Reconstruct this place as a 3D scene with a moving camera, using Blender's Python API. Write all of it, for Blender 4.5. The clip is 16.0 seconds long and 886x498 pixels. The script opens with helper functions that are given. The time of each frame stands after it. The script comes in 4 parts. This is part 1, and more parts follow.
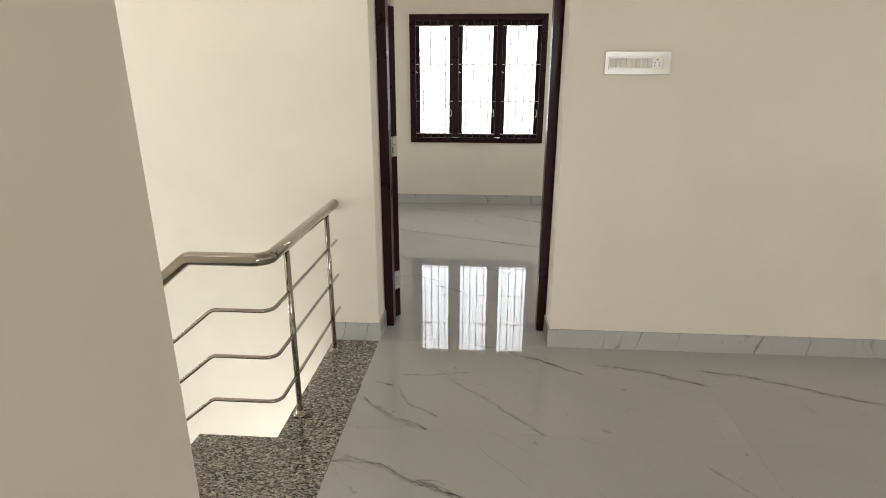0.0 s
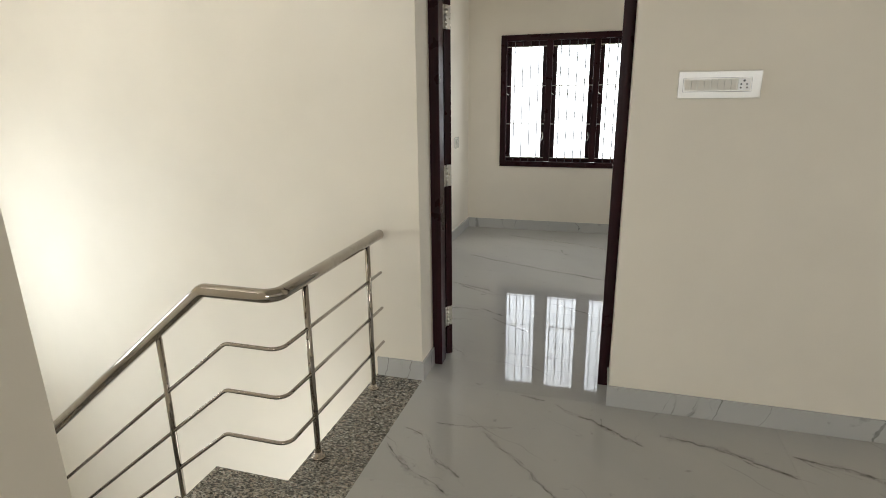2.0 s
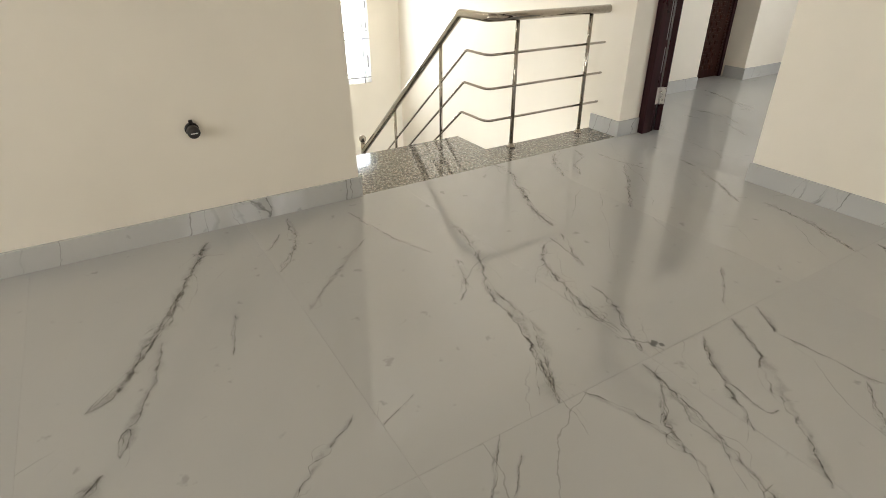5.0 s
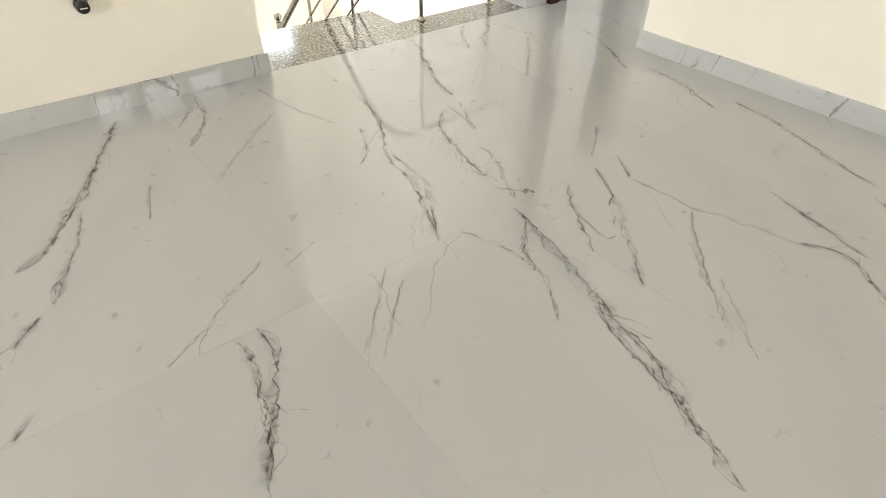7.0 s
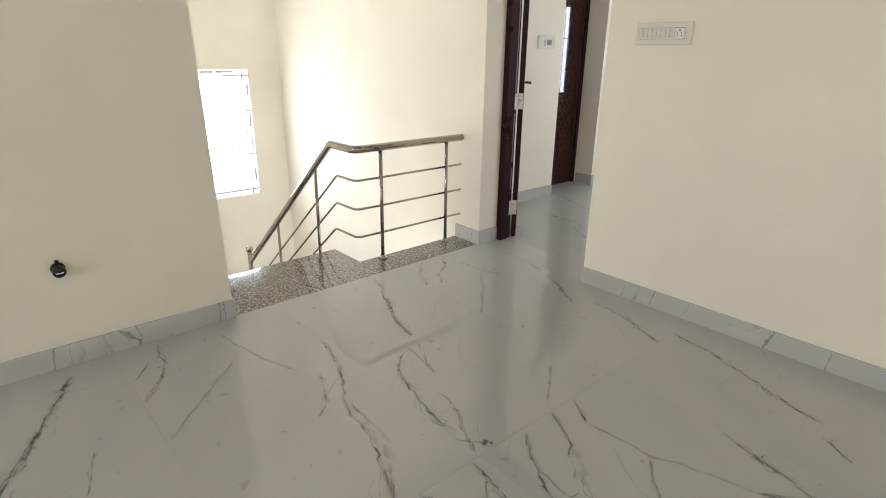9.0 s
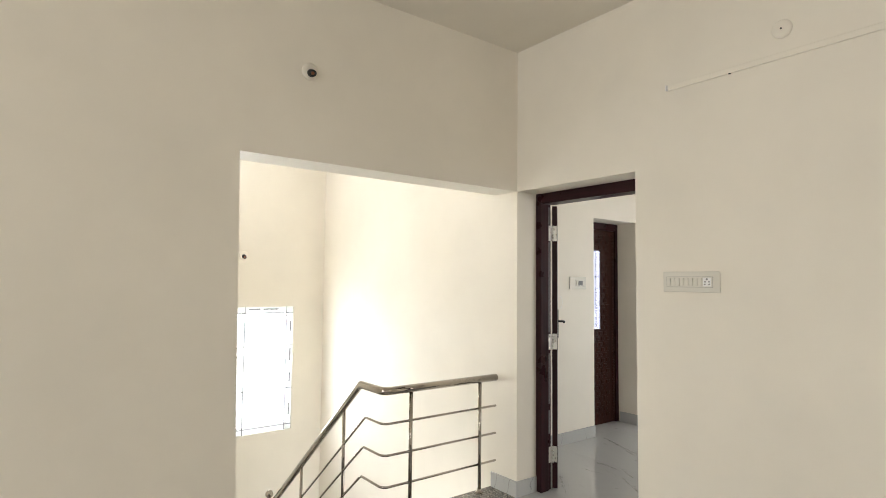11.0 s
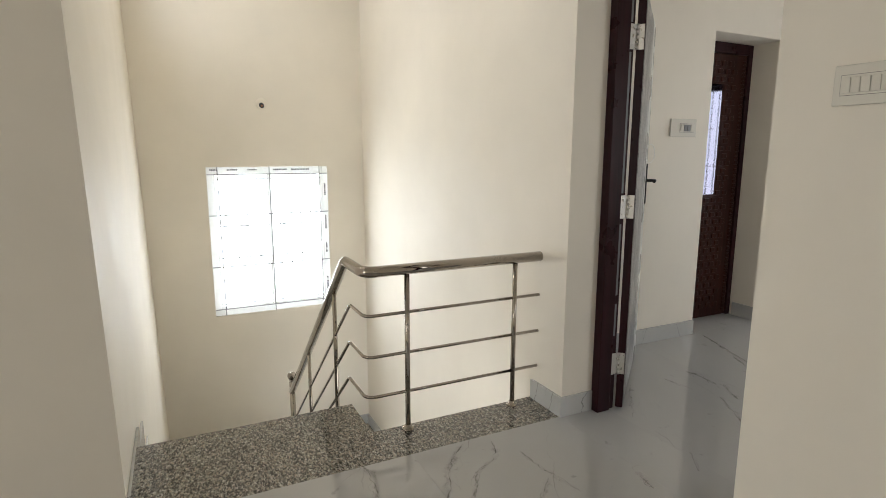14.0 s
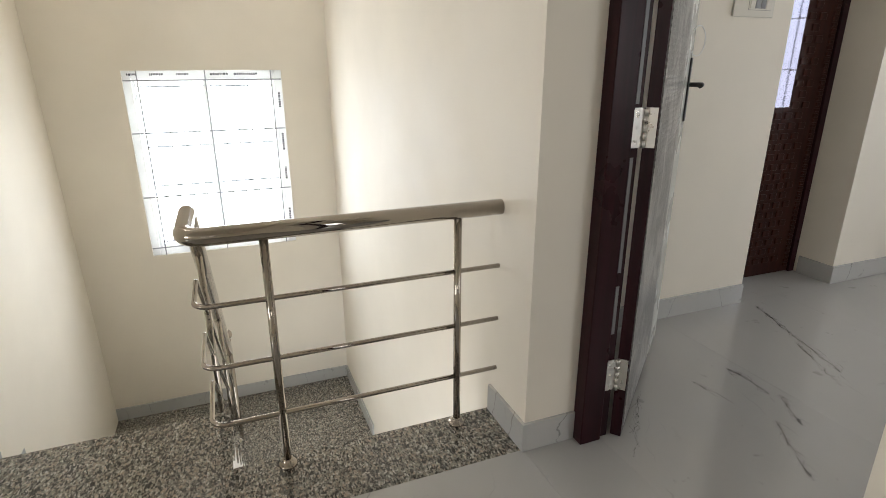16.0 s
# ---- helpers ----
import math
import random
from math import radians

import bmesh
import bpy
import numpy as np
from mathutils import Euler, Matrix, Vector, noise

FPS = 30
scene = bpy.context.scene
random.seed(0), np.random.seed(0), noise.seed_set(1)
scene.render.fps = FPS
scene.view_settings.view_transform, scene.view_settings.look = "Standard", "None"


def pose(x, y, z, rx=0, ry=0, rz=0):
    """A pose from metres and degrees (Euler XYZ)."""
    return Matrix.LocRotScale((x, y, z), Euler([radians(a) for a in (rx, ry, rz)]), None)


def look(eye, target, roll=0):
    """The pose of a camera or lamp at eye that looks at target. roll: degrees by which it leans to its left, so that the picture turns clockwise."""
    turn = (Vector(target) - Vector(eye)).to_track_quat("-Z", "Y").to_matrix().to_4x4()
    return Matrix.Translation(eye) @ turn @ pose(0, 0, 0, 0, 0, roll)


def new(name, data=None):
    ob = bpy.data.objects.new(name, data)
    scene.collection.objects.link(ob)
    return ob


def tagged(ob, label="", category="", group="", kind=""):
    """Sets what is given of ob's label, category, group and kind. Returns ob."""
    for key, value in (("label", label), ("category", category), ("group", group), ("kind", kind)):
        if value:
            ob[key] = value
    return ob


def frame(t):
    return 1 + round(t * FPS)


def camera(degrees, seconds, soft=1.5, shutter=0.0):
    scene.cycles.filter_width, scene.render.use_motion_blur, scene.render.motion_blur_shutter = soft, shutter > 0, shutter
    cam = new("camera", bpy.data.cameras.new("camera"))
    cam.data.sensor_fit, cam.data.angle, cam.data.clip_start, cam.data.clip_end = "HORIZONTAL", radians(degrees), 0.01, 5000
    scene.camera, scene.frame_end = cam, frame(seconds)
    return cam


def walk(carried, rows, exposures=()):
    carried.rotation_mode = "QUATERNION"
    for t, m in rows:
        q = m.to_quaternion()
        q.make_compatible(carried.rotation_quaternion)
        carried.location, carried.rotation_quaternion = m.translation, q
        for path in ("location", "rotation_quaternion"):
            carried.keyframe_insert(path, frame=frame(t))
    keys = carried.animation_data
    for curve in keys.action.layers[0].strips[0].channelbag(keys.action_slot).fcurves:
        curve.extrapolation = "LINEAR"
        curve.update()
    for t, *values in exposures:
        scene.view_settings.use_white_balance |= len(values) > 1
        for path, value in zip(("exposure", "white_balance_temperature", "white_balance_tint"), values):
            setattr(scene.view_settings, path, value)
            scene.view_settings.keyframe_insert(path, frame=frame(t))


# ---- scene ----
cam = camera(77.7, 16.0, soft=0.9)
PATH = [
    (0, (0.751, 0.318, 1.407), (0.614, 2.223, 0.813), 0.1),
    (0.5, (0.763, 0.387, 1.437), (0.501, 2.285, 0.864), -0.5),
    (1, (0.763, 0.447, 1.448), (0.444, 2.342, 0.895), -0.5),
    (1.5, (0.85, 0.558, 1.427), (0.48, 2.449, 0.889), -0.6),
    (2, (1.045, 0.599, 1.435), (0.501, 2.449, 0.906), -0.6),
    (2.5, (1.296, 0.512, 1.436), (0.474, 2.258, 0.912), -0.6),
    (3, (1.623, 0.44, 1.401), (0.48, 1.998, 0.884), -0.3),
    (3.5, (1.926, 0.352, 1.317), (0.528, 1.686, 0.803), -1.0),
    (4, (2.226, 0.268, 1.257), (0.698, 1.405, 0.648), -1.1),
    (4.5, (2.499, 0.24, 1.212), (0.935, 1.22, 0.442), -1.0),
    (5, (2.653, 0.191, 1.129), (1.162, 1.11, 0.164), -0.2),
    (5.2, (2.692, 0.162, 1.104), (1.243, 1.059, 0.058), -0.3),
    (7.3, (2.986, 0.218, 1.179), (1.792, 1.176, -0.109), 0.4),
    (7.5, (2.975, 0.228, 1.192), (1.776, 1.216, -0.069), 0.5),
    (8, (2.965, 0.244, 1.263), (1.712, 1.336, 0.151), 0.5),
    (8.5, (2.956, 0.246, 1.318), (1.627, 1.428, 0.404), 0.8),
    (9, (2.963, 0.26, 1.381), (1.558, 1.511, 0.701), 0.8),
    (9.5, (2.962, 0.251, 1.436), (1.497, 1.549, 1.027), 0.8),
    (10, (2.96, 0.222, 1.454), (1.46, 1.536, 1.298), 0.7),
    (12.3, (2.751, 0.756, 1.471), (1.105, 1.87, 1.696), 0.2),
    (12.5, (2.692, 0.826, 1.451), (1.035, 1.932, 1.633), 0.2),
    (13, (2.536, 0.971, 1.334), (0.863, 2.067, 1.332), 0.1),
    (13.5, (2.414, 1.237, 1.317), (0.681, 2.217, 1.12), 0.2),
    (14, (2.241, 1.436, 1.296), (0.469, 2.297, 0.951), 0.1),
    (14.5, (2.08, 1.624, 1.267), (0.285, 2.365, 0.791), -0.2),
    (15, (1.927, 1.849, 1.269), (0.133, 2.497, 0.668), -0.0),
    (15.5, (1.737, 2.069, 1.237), (-0.051, 2.698, 0.599), -0.2),
    (16, (1.508, 2.284, 1.213), (-0.255, 2.977, 0.574), -0.1),
]
EXPOSURES = [(0, -0.11, 6580, 11), (1.5, -0.18, 6520, 11), (2, -0.38, 6430, 10), (2.5, -0.32, 6510, 11), (3.5, -0.10, 6590, 11), (4.3, 0.04, 6540, 11), (5, 0.18, 6520, 11), (7.3, 0.96, 6190, 10), (8, 0.56, 6190, 11), (9, 0.09, 6270, 11), (10, 0.19, 6310, 11), (12.5, -0.16, 6460, 12), (13.5, -0.42, 6380, 12), (15, -0.40, 6350, 13), (16, -0.38, 6330, 13)]
walk(cam, [(t, look(eye, target, roll)) for t, eye, target, roll in PATH], EXPOSURES)

# ---------------------------------------------------------------- light
world = bpy.data.worlds.new("sky_world")
scene.world = world
world.use_nodes = True
wn = world.node_tree.nodes
sky = wn.new("ShaderNodeTexSky")
sky.sky_type, sky.sun_disc = "NISHITA", False
sky.sun_elevation, sky.sun_rotation = radians(68), radians(180)
wn["Background"].inputs["Strength"].default_value = 0.12
world.node_tree.links.new(sky.outputs[0], wn["Background"].inputs["Color"])

sun_data = bpy.data.lights.new("sun", "SUN")
sun_data.energy, sun_data.angle, sun_data.color = 3.0, radians(0.5), (1.0, 0.95, 0.88)
sun = new("sun", sun_data)
sun.matrix_world = look((0, -8, 20), (0, 0, 0))


def window_light(name, eye, target, width, height, power, color):
    data = bpy.data.lights.new(name, "AREA")
    data.shape, data.size, data.size_y = "RECTANGLE", width, height
    data.energy, data.color = power, color
    ob = new(name, data)
    ob.matrix_world = look(eye, target)
    return ob


window_light("window_light_stair", (-3.075, 2.210, 0.506), (0, 2.210, 0.506), 1.070, 1.348, 40.0, (0.91, 0.97, 1.0))
# unseen lamp for the light coming up from the stair foot; no door built
window_light("lower_stair_light", (0.17, 2.15, -1.62), (-3, 2.15, -1.62), 1.8, 2.4, 42, (0.90, 0.955, 1.0))
# unseen fill added behind a high gap to brighten the upper stairwell
window_light("stair_top_fill", (-1.70, 0.86, 2.66), (-1.70, 3, 2.2), 1.6, 0.6, 32, (0.95, 0.975, 1.0))
window_light("window_light_room", (0.669, 6.875, 1.381), (0.669, 0, 1.381), 1.478, 1.349, 30.0, (0.94, 0.98, 1.0))
# fill for the bedroom, set in a side window added out of view
window_light("bedroom_fill_light", (3.39, 5.0, 1.40), (0, 5.0, 1.40), 1.496, 1.296, 36, (0.97, 0.985, 0.98))
window_light("window_light_hall", (4.54, 1.36, 1.75), (0, 1.36, 1.75), 1.676, 0.596, 21, (1.0, 0.965, 0.90))
# hall fill behind the viewer, in an added window placed to balance the walls
window_light("back_fill_light", (2.80, -5.22, 1.875), (2.80, 0, 1.875), 2.396, 1.346, 132, (0.965, 0.985, 0.99))

# ---------------------------------------------------------------- materials


def material(name, color, rough=0.5, metal=0.0):
    m = bpy.data.materials.new(name)
    m.use_nodes = True
    b = m.node_tree.nodes["Principled BSDF"]
    b.inputs["Base Color"].default_value = (*color, 1)
    b.inputs["Roughness"].default_value = rough
    b.inputs["Metallic"].default_value = metal
    return m


class Nodes:
    """Short hand for a material's node tree."""

    def __init__(self, m):
        self.t = m.node_tree
        self.b = self.t.nodes["Principled BSDF"]

    def add(self, kind, **values):
        n = self.t.nodes.new(kind)
        for key, value in values.items():
            n.inputs[key.replace("_", " ")].default_value = value
        return n

    def link(self, a, b):
        self.t.links.new(a, b)

    def math(self, op, a, b=None, c=None):
        n = self.t.nodes.new("ShaderNodeMath")
        n.operation = op
        for i, v in enumerate((a, b, c)):
            if v is None:
                continue
            if isinstance(v, (int, float)):
                n.inputs[i].default_value = v
            else:
                self.link(v, n.inputs[i])
        return n.outputs[0]

    def ramp(self, value, stops):
        n = self.t.nodes.new("ShaderNodeValToRGB")
        e = n.color_ramp.elements
        while len(e) < len(stops):
            e.new(0.5)
        for el, (at, col) in zip(e, stops):
            el.position = at
            el.color = (*col, 1) if isinstance(col, tuple) else (col, col, col, 1)
        self.link(value, n.inputs[0])
        return n.outputs[0]

    def mix(self, fac, a, b, blend="MIX"):
        n = self.t.nodes.new("ShaderNodeMix")
        n.data_type, n.blend_type = "RGBA", blend
        for sock, v in ((n.inputs["Factor"], fac), (n.inputs["A"], a), (n.inputs["B"], b)):
            if isinstance(v, (int, float)):
                sock.default_value = v
            elif isinstance(v, tuple):
                sock.default_value = (*v, 1)
            else:
                self.link(v, sock)
        return n.outputs["Result"]

    def noise(self, vec, scale, detail=3.0, rough=0.55, distort=0.0):
        n = self.add("ShaderNodeTexNoise", Scale=scale, Detail=detail, Roughness=rough, Distortion=distort)
        self.link(vec, n.inputs["Vector"])
        return n.outputs["Fac"]

    def bump(self, height, strength, distance):
        n = self.add("ShaderNodeBump", Strength=strength, Distance=distance)
        self.link(height, n.inputs["Height"])
        self.link(n.outputs[0], self.b.inputs["Normal"])

    def coords(self, which="Object"):
        return self.t.nodes.new("ShaderNodeTexCoord").outputs[which]


def paint(name, color, rough=0.62):
    """Putty-smoothed emulsion: faint roller grain, soft blotches, small pimples."""
    m = material(name, color, rough)
    n = Nodes(m)
    v = n.coords()
    blotch = n.noise(v, 1.3, 4)
    fine = n.noise(v, 160, 2)
    tone = n.ramp(blotch, [(0.3, tuple(c * 0.95 for c in color)), (0.7, tuple(min(1, c * 1.035) for c in color))])
    pim = n.add("ShaderNodeTexVoronoi", Scale=9.0)
    n.link(v, pim.inputs["Vector"])
    spot = n.ramp(pim.outputs["Distance"], [(0.0, 1.0), (0.035, 0.0)])
    n.link(n.mix(n.math("MULTIPLY", spot, 0.35), tone, tuple(min(1, c * 1.12) for c in color)), n.b.inputs["Base Color"])
    n.link(n.ramp(n.noise(v, 3.5, 3), [(0.3, rough - 0.06), (0.7, rough + 0.1)]), n.b.inputs["Roughness"])
    wave = n.noise(v, 2.2, 2)
    n.b.inputs["Specular IOR Level"].default_value = 0.3
    n.bump(n.math("ADD", n.math("ADD", n.math("MULTIPLY", fine, 0.12), n.math("MULTIPLY", spot, 0.5)), n.math("MULTIPLY", wave, 1.4)), 0.25, 0.004)
    return m


CREAM = paint("cream_wall_paint", (0.845, 0.785, 0.675))
CEILING = paint("white_ceiling_paint", (0.82, 0.765, 0.665), 0.6)


def marble(name, per_piece=True, rough=0.004, tone=1.0, veins=0.0):
    """Polished white vitrified tile with grey-brown diagonal veins."""
    m = material(name, (0.7, 0.7, 0.68), rough)
    n = Nodes(m)
    v = n.coords()
    if per_piece:
        rnd = n.t.nodes.new("ShaderNodeObjectInfo").outputs["Random"]
        shift = n.t.nodes.new("ShaderNodeCombineXYZ")
        n.link(n.math("MULTIPLY", rnd, 37.0), shift.inputs[0])
        n.link(n.math("MULTIPLY", rnd, 91.0), shift.inputs[1])
        add = n.t.nodes.new("ShaderNodeVectorMath")
        n.link(v, add.inputs[0])
        n.link(shift.outputs[0], add.inputs[1])
        v = add.outputs[0]

    def warp(vec, scale, amount, detail=2.0):
        t = n.add("ShaderNodeTexNoise", Scale=scale, Detail=detail)
        n.link(vec, t.inputs["Vector"])
        w = n.t.nodes.new("ShaderNodeVectorMath")
        w.operation = "MULTIPLY_ADD"
        w.inputs[1].default_value = (amount, amount, amount)
        n.link(t.outputs["Color"], w.inputs[0])
        n.link(vec, w.inputs[2])
        return w.outputs[0]

    bent = warp(warp(warp(v, 2.2, 0.26), 8.0, 0.05, 4.0), 26.0, 0.022, 3.0)
    turn = n.t.nodes.new("ShaderNodeMapping")
    turn.vector_type = "TEXTURE"
    turn.inputs["Rotation"].default_value = (0, 0, radians(-36))
    turn.inputs["Scale"].default_value = (2.6, 0.62, 1.0)
    n.link(bent, turn.inputs["Vector"])
    p = turn.outputs[0]

    def crack(scale, offset):
        mp = n.t.nodes.new("ShaderNodeMapping")
        mp.inputs["Location"].default_value = offset
        n.link(p, mp.inputs["Vector"])
        c = n.add("ShaderNodeTexVoronoi", Scale=scale)
        c.voronoi_dimensions, c.feature = "2D", "DISTANCE_TO_EDGE"
        n.link(mp.outputs[0], c.inputs["Vector"])
        return c.outputs["Distance"]

    def line(dist, width, power=1.0):
        k = n.math("SUBTRACT", 1.0, n.math("MINIMUM", n.math("DIVIDE", dist, width), 1.0))
        return n.math("POWER", k, power)

    swell = n.math("POWER", n.noise(bent, 4.2, 5, 0.75), 3.4)
    big, fine, hair = crack(1.15, (3, 1, 0)), crack(7.5, (7, 2, 0)), crack(1.9, (11, 5, 0))
    mask = n.ramp(n.noise(v, 1.15, 2), [(0.62 - veins, 0.0), (0.72 - veins, 0.5 + veins)])
    mask2 = n.ramp(n.noise(v, 1.7, 2), [(0.50 - veins, 0.0), (0.60 - veins, 0.5 + veins)])
    mask3 = n.ramp(n.noise(v, 4.2, 3), [(0.44, 0.0), (0.54, 1.0)])
    broken = n.ramp(n.noise(bent, 6.0, 4, 0.7), [(0.38, 0.12), (0.60, 0.85)])
    core = line(big, n.math("ADD", n.math("MULTIPLY", swell, 0.07), 0.0022), 0.55)
    major = n.math("MULTIPLY", n.math("MULTIPLY", core, broken), mask)
    near = n.math("MULTIPLY", n.math("MULTIPLY", line(big, 0.17, 0.45), mask), mask3)
    feather = n.math("MULTIPLY", line(fine, n.math("ADD", n.math("MULTIPLY", swell, 0.10), 0.006), 0.6), near)
    minor = n.math("MULTIPLY", line(hair, n.math("ADD", n.math("MULTIPLY", swell, 0.028), 0.002), 0.6), mask2)
    halo = n.math("MULTIPLY", n.math("MULTIPLY", line(big, 0.07), mask), 0.09)
    total = n.math("ADD", n.math("MAXIMUM", n.math("MAXIMUM", major, feather), minor), halo)
    cloud = n.ramp(n.noise(p, 1.1, 5), [(0.3, (0.425 * tone, 0.425 * tone, 0.411 * tone)), (0.5, (0.453 * tone, 0.450 * tone, 0.433 * tone)), (0.75, (0.475 * tone, 0.469 * tone, 0.449 * tone))])
    fleck = n.math("MULTIPLY", n.ramp(n.noise(v, 13, 3), [(0.67, 0.0), (0.73, 1.0)]), 0.26)
    dark = n.ramp(n.noise(v, 3, 3), [(0.35, (0.06, 0.065, 0.063)), (0.65, (0.13, 0.115, 0.095))])
    n.link(n.mix(n.math("MINIMUM", n.math("ADD", total, fleck), 0.9), cloud, dark), n.b.inputs["Base Color"])
    n.link(n.ramp(n.noise(v, 4.5, 3), [(0.35, rough), (0.7, rough + 0.012)]), n.b.inputs["Roughness"])
    n.b.inputs["IOR"].default_value = 1.62
    return m


MARBLE = marble("polished_marble_tile", veins=-0.05)
# floor marble again, more veined, its tone raised for light on the upright face
LIT_SKIRT_TILE = marble("lit_marble_skirting", tone=1.13, veins=0.14)


def granite(name):
    """Grey granite, black, white and pinkish-brown grains of about a centimetre."""
    m = material(name, (0.3, 0.3, 0.29), 0.12)
    n = Nodes(m)
    v = n.coords()
    stretch = n.t.nodes.new("ShaderNodeMapping")
    stretch.inputs["Rotation"].default_value = (0, 0, 0.5)
    stretch.inputs["Scale"].default_value = (0.62, 1.15, 1.0)
    n.link(v, stretch.inputs["Vector"])
    warp = n.add("ShaderNodeTexNoise", Scale=55.0, Detail=3.0)
    n.link(v, warp.inputs["Vector"])
    wv = n.t.nodes.new("ShaderNodeVectorMath")
    wv.operation = "MULTIPLY_ADD"
    wv.inputs[1].default_value = (0.016, 0.016, 0.016)
    n.link(warp.outputs["Color"], wv.inputs[0])
    n.link(stretch.outputs[0], wv.inputs[2])
    cell = n.add("ShaderNodeTexVoronoi", Scale=185.0)
    n.link(wv.outputs[0], cell.inputs["Vector"])
    grain = n.t.nodes.new("ShaderNodeSeparateColor")
    n.link(cell.outputs["Color"], grain.inputs[0])
    col = n.ramp(grain.outputs[0], [(0.0, (0.030, 0.030, 0.027)), (0.22, (0.068, 0.065, 0.056)), (0.36, (0.20, 0.19, 0.16)), (0.6, (0.345, 0.33, 0.28)), (0.8, (0.37, 0.30, 0.235)), (0.9, (0.51, 0.49, 0.43))])
    fine = n.ramp(n.noise(v, 260, 2), [(0.35, 0.72), (0.65, 1.15)])
    clump = n.ramp(n.noise(v, 60, 3, 0.6), [(0.36, 0.42), (0.58, 1.1)])
    n.link(n.mix(1.0, n.mix(1.0, col, fine, "MULTIPLY"), clump, "MULTIPLY"), n.b.inputs["Base Color"])
    n.link(n.ramp(n.noise(v, 6, 3), [(0.3, 0.025), (0.7, 0.06)]), n.b.inputs["Roughness"])
    n.b.inputs["IOR"].default_value = 1.58
    n.bump(grain.outputs[1], 0.05, 0.001)
    return m


GRANITE = granite("polished_grey_granite")


def wood(name, color, rough, along=2):
    """Dark varnished hardwood with grain along one axis."""
    m = material(name, color, rough)
    n = Nodes(m)
    v = n.coords()
    mp = n.t.nodes.new("ShaderNodeMapping")
    sc = [30.0, 30.0, 30.0]
    sc[along] = 1.6
    mp.inputs["Scale"].default_value = sc
    n.link(v, mp.inputs["Vector"])
    g = n.noise(mp.outputs[0], 1.0, 5, 0.6, 0.4)
    n.link(n.ramp(g, [(0.3, tuple(c * 0.55 for c in color)), (0.7, tuple(c * 1.5 for c in color))]), n.b.inputs["Base Color"])
    n.link(n.ramp(n.noise(v, 9, 3), [(0.3, rough - 0.05), (0.7, rough + 0.1)]), n.b.inputs["Roughness"])
    n.b.inputs["Specular IOR Level"].default_value = 0.2
    n.b.inputs["Coat Weight"].default_value = 0.03
    n.b.inputs["Coat Roughness"].default_value = 0.12
    n.bump(g, 0.12, 0.001)
    return m


MAROON = wood("dark_maroon_varnished_wood", (0.022, 0.0042, 0.0062), 0.3)
MAROON_H = wood("dark_maroon_varnished_rail", (0.022, 0.0042, 0.0062), 0.3, 0)
CARVED = wood("reddish_brown_carved_wood", (0.031, 0.0078, 0.005), 0.33)


def metal(name, color, rough):
    m = material(name, color, rough, 1.0)
    n = Nodes(m)
    v = n.coords()
    n.link(n.ramp(n.noise(v, 40, 3), [(0.3, max(0.03, rough - 0.06)), (0.7, rough * 1.6)]), n.b.inputs["Roughness"])
    return m


STEEL = metal("polished_stainless_steel", (0.375, 0.338, 0.296), 0.05)
ZINC = metal("satin_steel_hinge", (0.66, 0.64, 0.60), 0.28)
BAR = metal("painted_grille_bar", (0.25, 0.25, 0.26), 0.45)
GRILLE = material("pale_grey_grille_paint", (0.30, 0.30, 0.31), 0.5)
BLACK = material("matt_black_metal", (0.018, 0.017, 0.017), 0.38)
BAKELITE = material("black_bakelite", (0.014, 0.011, 0.010), 0.3)
COPPER = metal("brass_contact", (0.50, 0.22, 0.13), 0.35)
UPVC = material("white_upvc_with_glare", (0.86, 0.86, 0.85), 0.3)
un = Nodes(UPVC)
# solid frame made to shine through, in place of glare from the bright panes
glow_through = un.add("ShaderNodeBsdfTranslucent", Color=(0.9, 0.9, 0.88, 1))
both = un.add("ShaderNodeMixShader", Fac=0.66)
un.link(un.b.outputs[0], both.inputs[1])
un.link(glow_through.outputs[0], both.inputs[2])
un.link(both.outputs[0], un.t.nodes["Material Output"].inputs["Surface"])
PLASTIC = material("white_switch_plastic", (0.86, 0.85, 0.82), 0.3)
SMOKE = material("dark_switch_rocker", (0.22, 0.22, 0.22), 0.3)
INK = material("dark_printed_ink", (0.05, 0.05, 0.06), 0.6)
CEMENT = paint("white_cement_plaster", (0.74, 0.72, 0.68), 0.65)
GROUT = material("pale_grout", (0.47, 0.46, 0.435), 0.8)
MIRROR = metal("mirror_film", (0.19, 0.188, 0.24), 0.03)
RUBBER = material("grey_cement_gap", (0.22, 0.20, 0.18), 0.9)

GLASS = material("clear_window_glass", (1, 1, 1), 0.0)
GLASS.node_tree.nodes["Principled BSDF"].inputs["Transmission Weight"].default_value = 1.0
GLASS.node_tree.nodes["Principled BSDF"].inputs["IOR"].default_value = 1.25

FILMED = material("filmed_switch_plastic", (0.73, 0.695, 0.605), 0.16)


